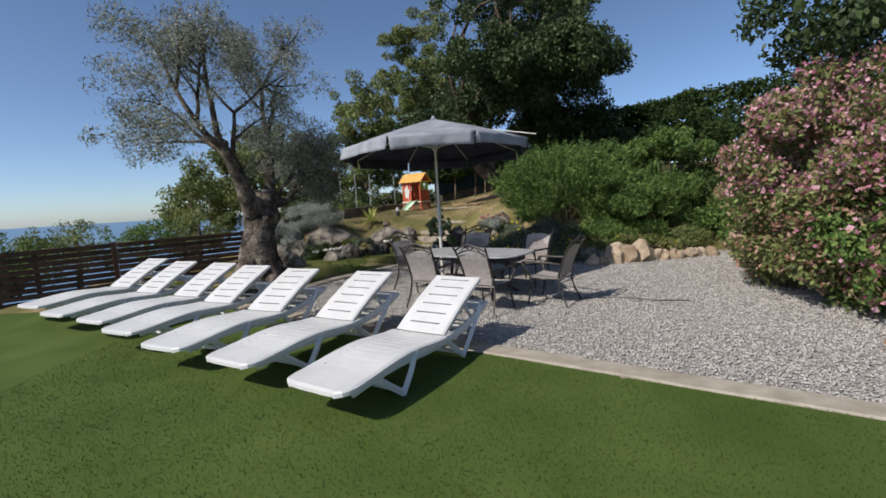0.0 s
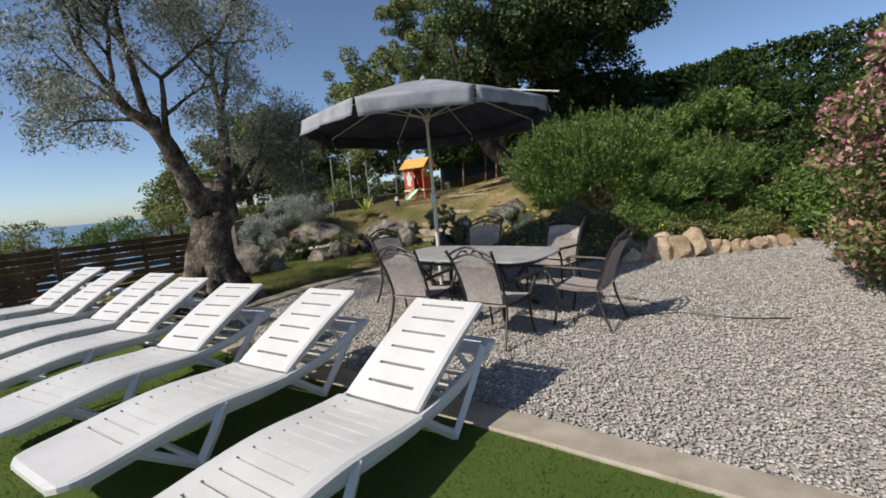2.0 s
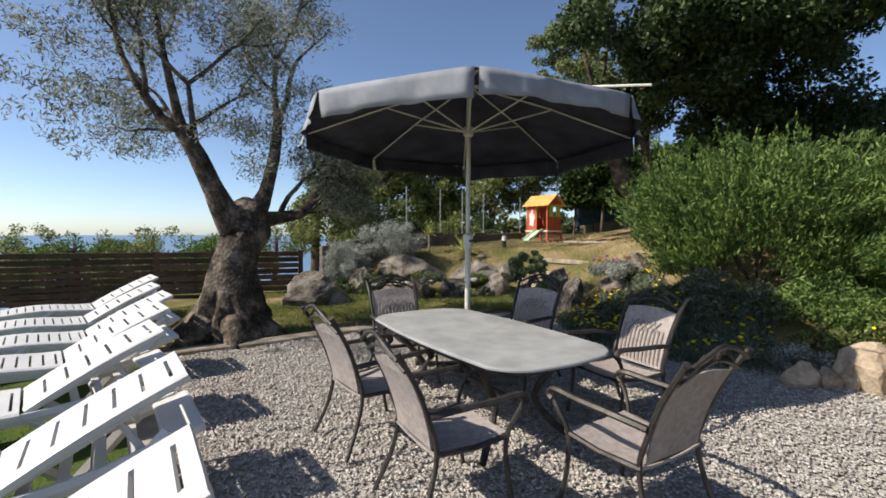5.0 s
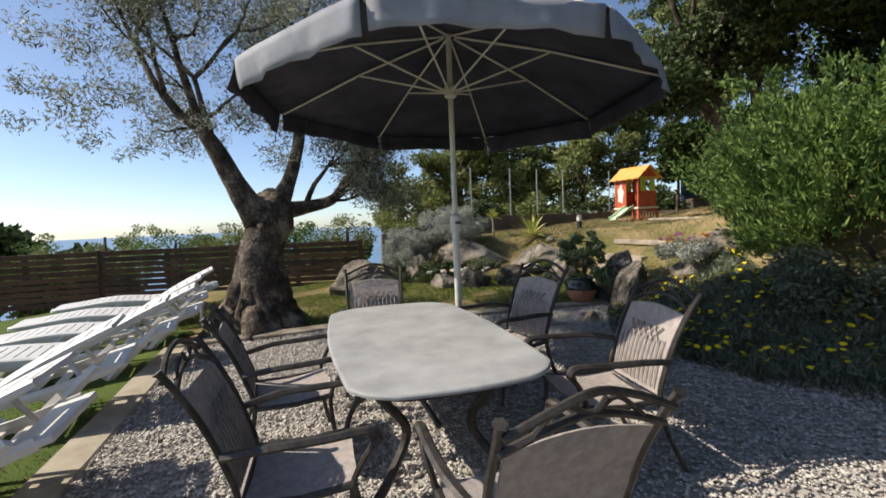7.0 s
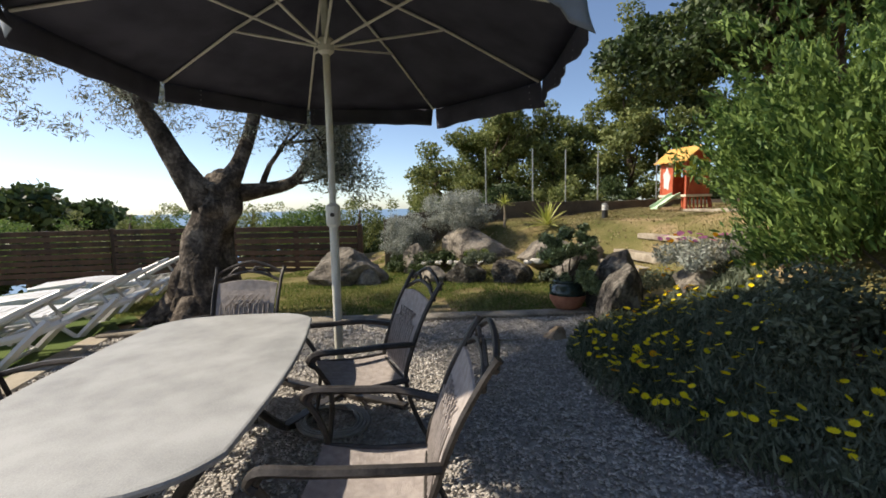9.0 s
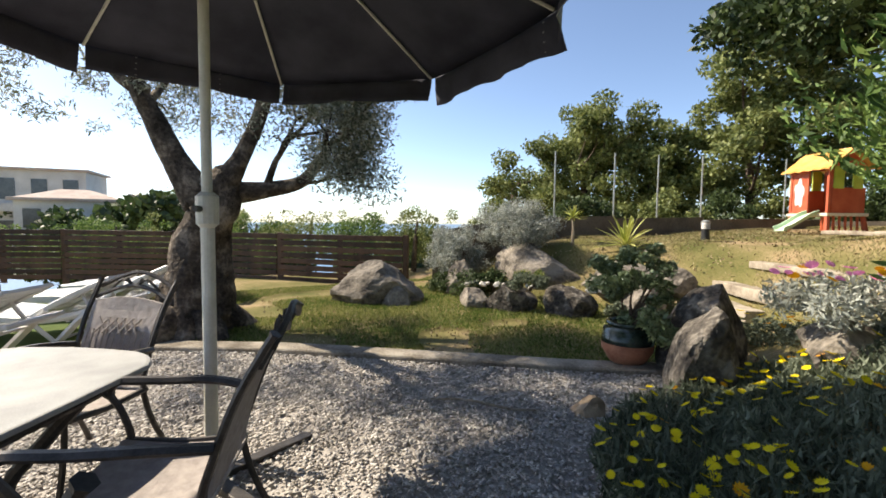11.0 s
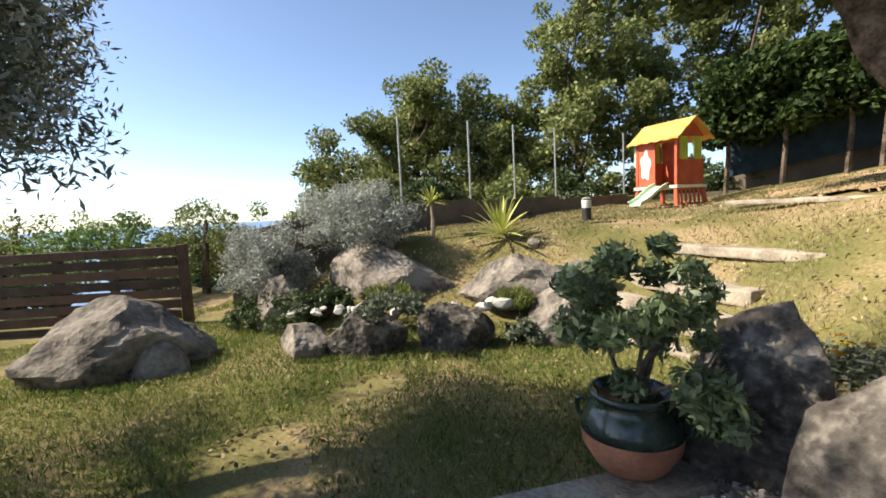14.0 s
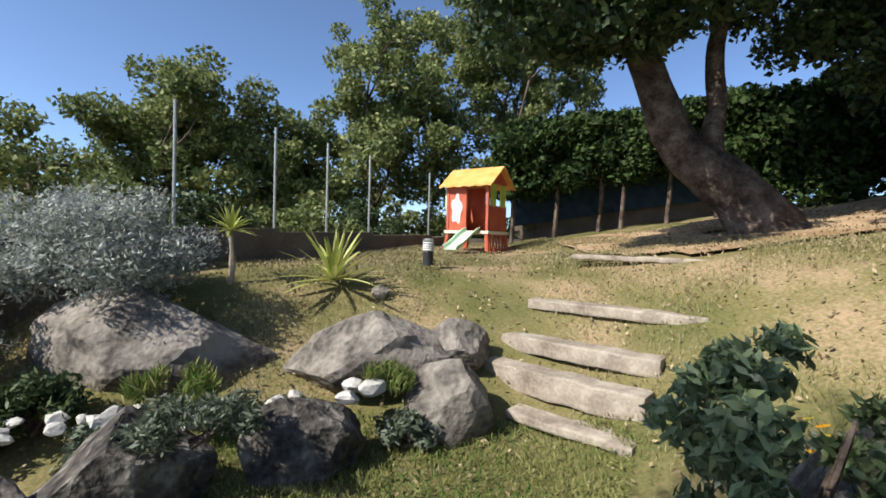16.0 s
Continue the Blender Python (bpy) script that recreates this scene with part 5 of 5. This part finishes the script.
d_y, d_o, d_m = daisy(M_YELLOW, "daisy"), daisy(M_ORANGE, "daisy"), daisy(M_MAGENTA, "daisy")
rg = random.Random(12)
n = 0
while n < 290:
    x, y = rg.uniform(0.5, 3.2), rg.uniform(9.2, 12.4)
    if in_poly(x, y, BEDP) and noise.noise((x * 1.4, y * 1.4, 7)) > -0.35:
        o = new("daisy", d_o if rg.random() < 0.06 else d_y)
        o.parent = bed
        s = rg.uniform(0.85, 1.3)
        o.matrix_basis = pose(x - 1.9, y - 10.4, land(x, y) - bz + 0.13 + 0.10 * noise.noise((x * 3, y * 3, 1)) + rg.uniform(0.0, 0.07), rg.uniform(-40, 20), rg.uniform(-30, 30), rg.uniform(0, 360)) @ Matrix.Diagonal((s, s, s, 1))
        n += 1
mg = empty("magenta_flowers", pose(1.36, 11.88, 0.86), "cluster of magenta daisies on silvery leaves", "flowers")
q = in_clumps([(0, 0, 0.1, 0.2), (0.2, 0.1, 0.12, 0.18), (-0.2, -0.1, 0.08, 0.15), (0.1, -0.2, 0.05, 0.16)], 2600, 8)
o = new("foliage", leaf_mesh("foliage", q, 0.055, 0.25, M_SILVER, 9))
o.parent = mg
for k in range(26):
    o = new("daisy", d_m if k < 18 else d_o)
    o.parent = mg
    s = rg.uniform(1.0, 1.6)
    o.matrix_basis = pose(rg.uniform(-0.25, 0.3), rg.uniform(-0.25, 0.2), 0.24 + rg.uniform(-0.03, 0.06), rg.uniform(-50, 0), rg.uniform(-30, 30), 0) @ Matrix.Diagonal((s, s, s, 1))
fl = empty("rock_flowers", pose(0.45, 12.72, land(0.7, 12.72)), "yellow and orange daisies with silvery leaves on the boulder", "flowers")
q = in_clumps([(0, 0, 0.05, 0.16), (0.25, 0.05, 0.08, 0.18), (0.5, 0.0, 0.08, 0.18)], 2200, 18)
o = new("foliage", leaf_mesh("foliage", q, 0.06, 0.25, M_GREYLEAF, 19))
o.parent = fl
for k in range(16):
    o = new("daisy", d_o if k < 5 else d_y)
    o.parent = fl
    s = rg.uniform(1.0, 1.5)
    o.matrix_basis = pose(rg.uniform(-0.15, 0.6), rg.uniform(-0.15, 0.15), 0.2 + rg.uniform(-0.04, 0.06), rg.uniform(-50, 0), rg.uniform(-30, 30), 0) @ Matrix.Diagonal((s, s, s, 1))

# ---- yuccas ----


def rosette(g, z, n, L, w, seed, low):
    rg = random.Random(seed)
    for k in range(n):
        a = 2.4 * k + rg.uniform(-0.2, 0.2)
        el = radians(rg.uniform(low, 80))
        d = Vector((math.cos(a) * math.cos(el), math.sin(a) * math.cos(el), math.sin(el)))
        s = Vector((-math.sin(a), math.cos(a), 0))
        l = L * rg.uniform(0.75, 1.1)
        bm = bmesh.new()
        pr = None
        for j in range(5):
            t = j / 4
            p = Vector((0, 0, z)) + d * l * t - Vector((0, 0, 0.18 * l * t * t))
            ww = w * (1 - t) ** 0.6 * (0.6 + 0.8 * min(1, t * 3))
            nn = d.cross(s)
            ring = [bm.verts.new(p - s * ww), bm.verts.new(p - nn * ww * 0.3), bm.verts.new(p + s * ww)]
            if pr:
                bm.faces.new((pr[0], pr[1], ring[1], ring[0]))
                bm.faces.new((pr[1], pr[2], ring[2], ring[1]))
            pr = ring
        part("blade", bm, M_YUCCA, g)


yz = land(-2.2, 14.8)
yu = empty("yucca", pose(-2.2, 14.8, yz), "spiky yellow-green yucca rosette on the upper lawn", "plant")
rosette(yu, 0.06, 30, 0.68, 0.026, 3, -4)
yz = land(-3.08, 14.52)
yu = empty("yucca", pose(-3.08, 14.52, yz), "small yucca with bare pale stem and tufted head", "plant")
bm = bmesh.new()
tube(bm, curve_pts([(0, 0, -0.05), (0.02, 0, 0.2), (-0.01, 0, 0.48)], 4), [0.03] * 5 + [0.02] * 4, 7)
part("stem", bm, M_SLEEPER, yu)
rosette(yu, 0.46, 40, 0.30, 0.014, 4, -10)

# ---- bollard lamp ----
lz = land(-1.38, 15.67)
lamp = empty("bollard_lamp", pose(-1.38, 15.67, lz), "short black garden bollard lamp with pale louvred head", "lamp")
bm = bmesh.new()
lathe(bm, [(0.06, 0.0), (0.06, 0.16), (0.055, 0.17), (0.02, 0.172)], 16)
part("base", bm, M_BLACK, lamp)
for k in range(4):
    bm = bmesh.new()
    lathe(bm, [(0.05, 0.175 + 0.026 * k), (0.068, 0.18 + 0.026 * k), (0.06, 0.195 + 0.026 * k), (0.02, 0.197 + 0.026 * k)], 16)
    part("louvre", bm, M_PLDIRTY, lamp)
bm = bmesh.new()
lathe(bm, [(0.06, 0.28), (0.065, 0.29), (0.04, 0.31), (0.005, 0.315)], 16)
part("cap", bm, M_GREYMETAL, lamp)

# ---- playhouse ----
ph = empty("playhouse", pose(-1.02, 18.47, 1.27, 0, 0, -32) @ Matrix.Diagonal((0.88, 0.88, 0.93, 1)), "red plastic play house with yellow roof and pale slide", "playhouse")
HW, HD, HP, HE, HR = 1.0, 0.78, 0.36, 1.28, 1.62
bm = bmesh.new()
box(bm, 0, HD / 2, HP, HW + 0.06, HD + 0.06, 0.06, bevel=0.012)
part("platform", bm, M_CREAM, ph, "cream platform edge")
for x in (-0.46, 0.46):
    for y in (0.03, HD - 0.03):
        bm = bmesh.new()
        tube(bm, [(x * 1.1, y + (y - HD / 2) * 0.1, 0.0), (x, y, HP - 0.03)], [0.05, 0.045], 8)
        part("leg", bm, M_RED, ph)
for k in range(5):
    bm = bmesh.new()
    tube(bm, [(0.49, 0.15 + 0.12 * k, -0.02), (0.47, 0.15 + 0.12 * k, HP - 0.03)], 0.022, 6)
    part("slat", bm, M_RED, ph)
for x in (-0.47, 0.47):
    bm = bmesh.new()
    box(bm, x, 0.03, (HP + HE) / 2 + 0.015, 0.06, 0.06, HE - HP - 0.04, bevel=0.01)
    part("post", bm, M_RED, ph)
bm = bmesh.new()
box(bm, -0.23, 0.035, (HP + HE) / 2 + 0.01, 0.42, 0.04, HE - HP - 0.05, bevel=0.008)
part("front_panel", bm, M_RED, ph)
bm = bmesh.new()
vs = []
for k in range(40):
    a = 2 * math.pi * k / 40
    r = 1 + 0.16 * math.sin(5 * a + 0.6)
    vs.append(bm.verts.new((-0.25 + 0.125 * r * math.cos(a), 0.008, 0.80 + 0.27 * r * math.sin(a))))
bm.faces.new(vs)
ex = bmesh.ops.extrude_face_region(bm, geom=bm.faces[:])
bmesh.ops.translate(bm, vec=(0, 0.012, 0), verts=[v for v in ex["geom"] if isinstance(v, bmesh.types.BMVert)])
bmesh.ops.recalc_face_normals(bm, faces=bm.faces)
part("white_board", bm, M_PLASTIC, ph, "white wavy-edged drawing board")
bm = bmesh.new()
box(bm, -0.25, HD - 0.03, (HP + HE) / 2 + 0.01, HW / 2 - 0.04, 0.03, HE - HP - 0.05)
part("back_panel", bm, M_RED, ph)
for s in (-1, 1):
    bm = bmesh.new()
    box(bm, s * 0.48, HD / 2 + 0.02, HP + 0.27, 0.03, HD - 0.12, 0.48)
    part("side_panel", bm, M_RED, ph)
    bm = bmesh.new()
    vs = [bm.verts.new((s * 0.48 + dx, y, z)) for dx in (-0.015, 0.015) for y, z in ((0.02, HE), (HD - 0.02, HE), (HD / 2, HR - 0.04))]
    for f_ in ((0, 1, 2), (5, 4, 3), (0, 3, 4, 1), (1, 4, 5, 2), (2, 5, 3, 0)):
        bm.faces.new([vs[k] for k in f_])
    bmesh.ops.recalc_face_normals(bm, faces=bm.faces)
    part("gable", bm, M_RED, ph)
    for y in (0.20, 0.58):
        bm = bmesh.new()
        box(bm, s * 0.49, y, 1.06, 0.03, 0.2, 0.42, bevel=0.006)
        part("shutter", bm, M_LIME, ph, "lime green shutter")
bm = bmesh.new()
box(bm, -0.53, 0.10, 1.0, 0.04, 0.16, 0.42, bevel=0.006)
part("shutter", bm, M_MINT, ph)
for s in (-1, 1):
    bm = bmesh.new()
    nx = 10
    y0, y1 = (HD / 2, -0.12) if s < 0 else (HD / 2, HD + 0.12)
    g_ = [[bm.verts.new((-0.62 + 1.24 * i / nx, y0 + (y1 - y0) * j / 5, HR + (HE - 0.06 - HR) * j / 5 + 0.012 * (j % 2) + 0.02 * (i % 2) * (j == 5))) for i in range(nx + 1)] for j in range(6)]
    for j in range(5):
        for i in range(nx):
            bm.faces.new((g_[j][i], g_[j][i + 1], g_[j + 1][i + 1], g_[j + 1][i]))
    sheet(bm, 0.03)
    part("roof_slope", bm, M_ROOF, ph)
bm = bmesh.new()
pr = None
for j in range(9):
    t = j / 8
    y, z = -0.02 - 0.60 * t, HP + 0.02 - (HP - 0.03) * (smooth(t) * 0.6 + t * 0.4)
    ring = [bm.verts.new((0.16 + dx - 0.10 * t, y, z + dz)) for dx, dz in ((-0.18, 0.07), (-0.15, 0.07), (-0.13, 0.0), (0.13, 0.0), (0.15, 0.07), (0.18, 0.07))]
    if pr:
        for k in range(5):
            bm.faces.new((pr[k], pr[k + 1], ring[k + 1], ring[k]))
    pr = ring
sheet(bm, 0.02)
part("slide", bm, M_MINT, ph, "pale green slide")

# ---- loose things on the gravel ----
bm = bmesh.new()
tube(bm, curve_pts([(0.0 + 0.28 * math.cos(a * 0.7) * (1 - a * 0.012), 0.22 * math.sin(a * 0.7) * (1 - a * 0.01), 0.018 + 0.004 * (a % 3)) for a in range(30)], 3), 0.013, 6)
o = tagged(part("garden_hose", bm, M_HOSE), "coil of grey hose lying on the gravel", "hose")
o.matrix_basis = pose(0.35, 8.25, land(0.35, 8.25) + 0.012)
bm = bmesh.new()
tube(bm, curve_pts([(0, 0, 0), (0.25, 0.05, 0.01), (0.55, 0.02, 0.0), (0.72, 0.06, 0.0)], 4), 0.008, 5)
o = tagged(part("stick", bm, M_SLEEPER), "pale dry stick on the gravel", "stick")
o.matrix_basis = pose(-0.2, 9.9, land(-0.2, 9.9) + 0.022, 0, 0, 40)
bm = bmesh.new()
tube(bm, curve_pts([(0, 0, 0), (0.3, -0.15, 0.0), (0.7, -0.2, 0.0), (1.1, -0.5, 0.0), (1.5, -0.62, 0.0)], 4), 0.008, 5)
o = tagged(part("cable", bm, M_BLACK), "thin dark cable lying on the gravel", "cable")
o.matrix_basis = pose(1.95, 6.75, 0.03)

# ---- gravel, turf blades and grass ----


def stones(n, seed):
    rr = np.random.default_rng(seed)
    P = []
    while len(P) < n:
        x, y = rr.uniform(-3.6, 6.5), rr.uniform(2.2, 12.3)
        if on_gravel(x, y):
            P.append((x, y, land(x, y)))
    P = np.array(P)
    base = np.array([(1, 0, 0), (0, 1, 0), (-1, 0, 0), (0, -1, 0), (0, 0, 1), (0, 0, -1)], float)
    tri = np.array([(0, 1, 4), (1, 2, 4), (2, 3, 4), (3, 0, 4), (1, 0, 5), (2, 1, 5), (3, 2, 5), (0, 3, 5)])
    r = rr.uniform(0.007, 0.0165, n)
    V = base[None] * rr.uniform(0.7, 1.3, (n, 6, 1)) * r[:, None, None] * np.array([1.25, 0.95, 0.5])
    V += rr.normal(size=V.shape) * (0.22 * r)[:, None, None]
    a = rr.uniform(0, 6.28, n)
    c, s = np.cos(a)[:, None], np.sin(a)[:, None]
    W = np.stack([V[..., 0] * c - V[..., 1] * s, V[..., 0] * s + V[..., 1] * c, V[..., 2]], -1)
    W += P[:, None, :] + np.array([0, 0, 0.004])
    F = (np.arange(n)[:, None, None] * 6 + tri[None]).reshape(-1)
    me = bpy.data.meshes.new("gravel")
    me.vertices.add(n * 6)
    me.vertices.foreach_set("co", W.reshape(-1))
    me.loops.add(len(F))
    me.loops.foreach_set("vertex_index", F)
    me.polygons.add(n * 8)
    me.polygons.foreach_set("loop_start", np.arange(n * 8) * 3)
    me.polygons.foreach_set("loop_total", np.full(n * 8, 3))
    me.materials.append(M_GRAVEL)
    me.update(calc_edges=True)
    return me


tagged(new("gravel", stones(135000, 3)), "loose pale grey gravel stones", "gravel", kind="stuff")


def blades(name, n, area, where, length, mat, seed, aspect, lean=0.9):
    rr = np.random.default_rng(seed)
    P = []
    x0, x1, y0, y1 = area
    while len(P) < n:
        x, y = rr.uniform(x0, x1), rr.uniform(y0, y1)
        if where(x, y):
            P.append((x, y, land(x, y) + length * 0.3))
    P = np.array(P)
    up = np.tile([0.0, 0.0, lean], (n, 1))
    return new(name, leaf_mesh(name, P, length, aspect, mat, seed, None, up))


tagged(blades("turf_pile", 90000, (-4.5, 4.5, -0.2, 6.5), on_turf, 0.022, M_BLADE, 4, 0.2), "short green pile of artificial turf", "grass", kind="stuff")
lawn_here = lambda x, y: side_of(KA, KC, x, y) > 0.8 and bank_depth(x, y) < 0.6 and noise.noise((x * 0.9, y * 0.9, 5)) > -0.22
tagged(blades("lawn_grass", 76000, (-6, 0.3, 7.8, 13.6), lawn_here, 0.05, M_GRASS, 5, 0.13), "thin patchy lawn grass", "grass", kind="stuff")
upper = lambda x, y: bank_depth(x, y) > 0.5 and noise.noise((x * 0.7, y * 0.7, 9)) > -0.05 and x + (y - 15) * 0.3 < 2.4
tagged(blades("dry_grass", 42000, (-4.6, 4.0, 12.8, 20.5), upper, 0.042, M_DRYGRASS, 6, 0.13), "short dry grass on the slope", "grass", kind="stuff")
litter = lambda x, y: bank_depth(x, y) > 0.3 or side_of(KA, KC, x, y) > 1.2
M_LITTER = material("dry_leaf", (0.12, 0.08, 0.04), (0.42, 0.33, 0.20), 3, 0.8, 0, 9, island=0.7, spec=0.2)
tagged(blades("fallen_leaves", 13000, (-5.0, 5.0, 9.5, 19.0), litter, 0.036, M_LITTER, 7, 0.5, 0.0), "dry brown fallen leaves scattered on the ground", "leaves", kind="stuff")
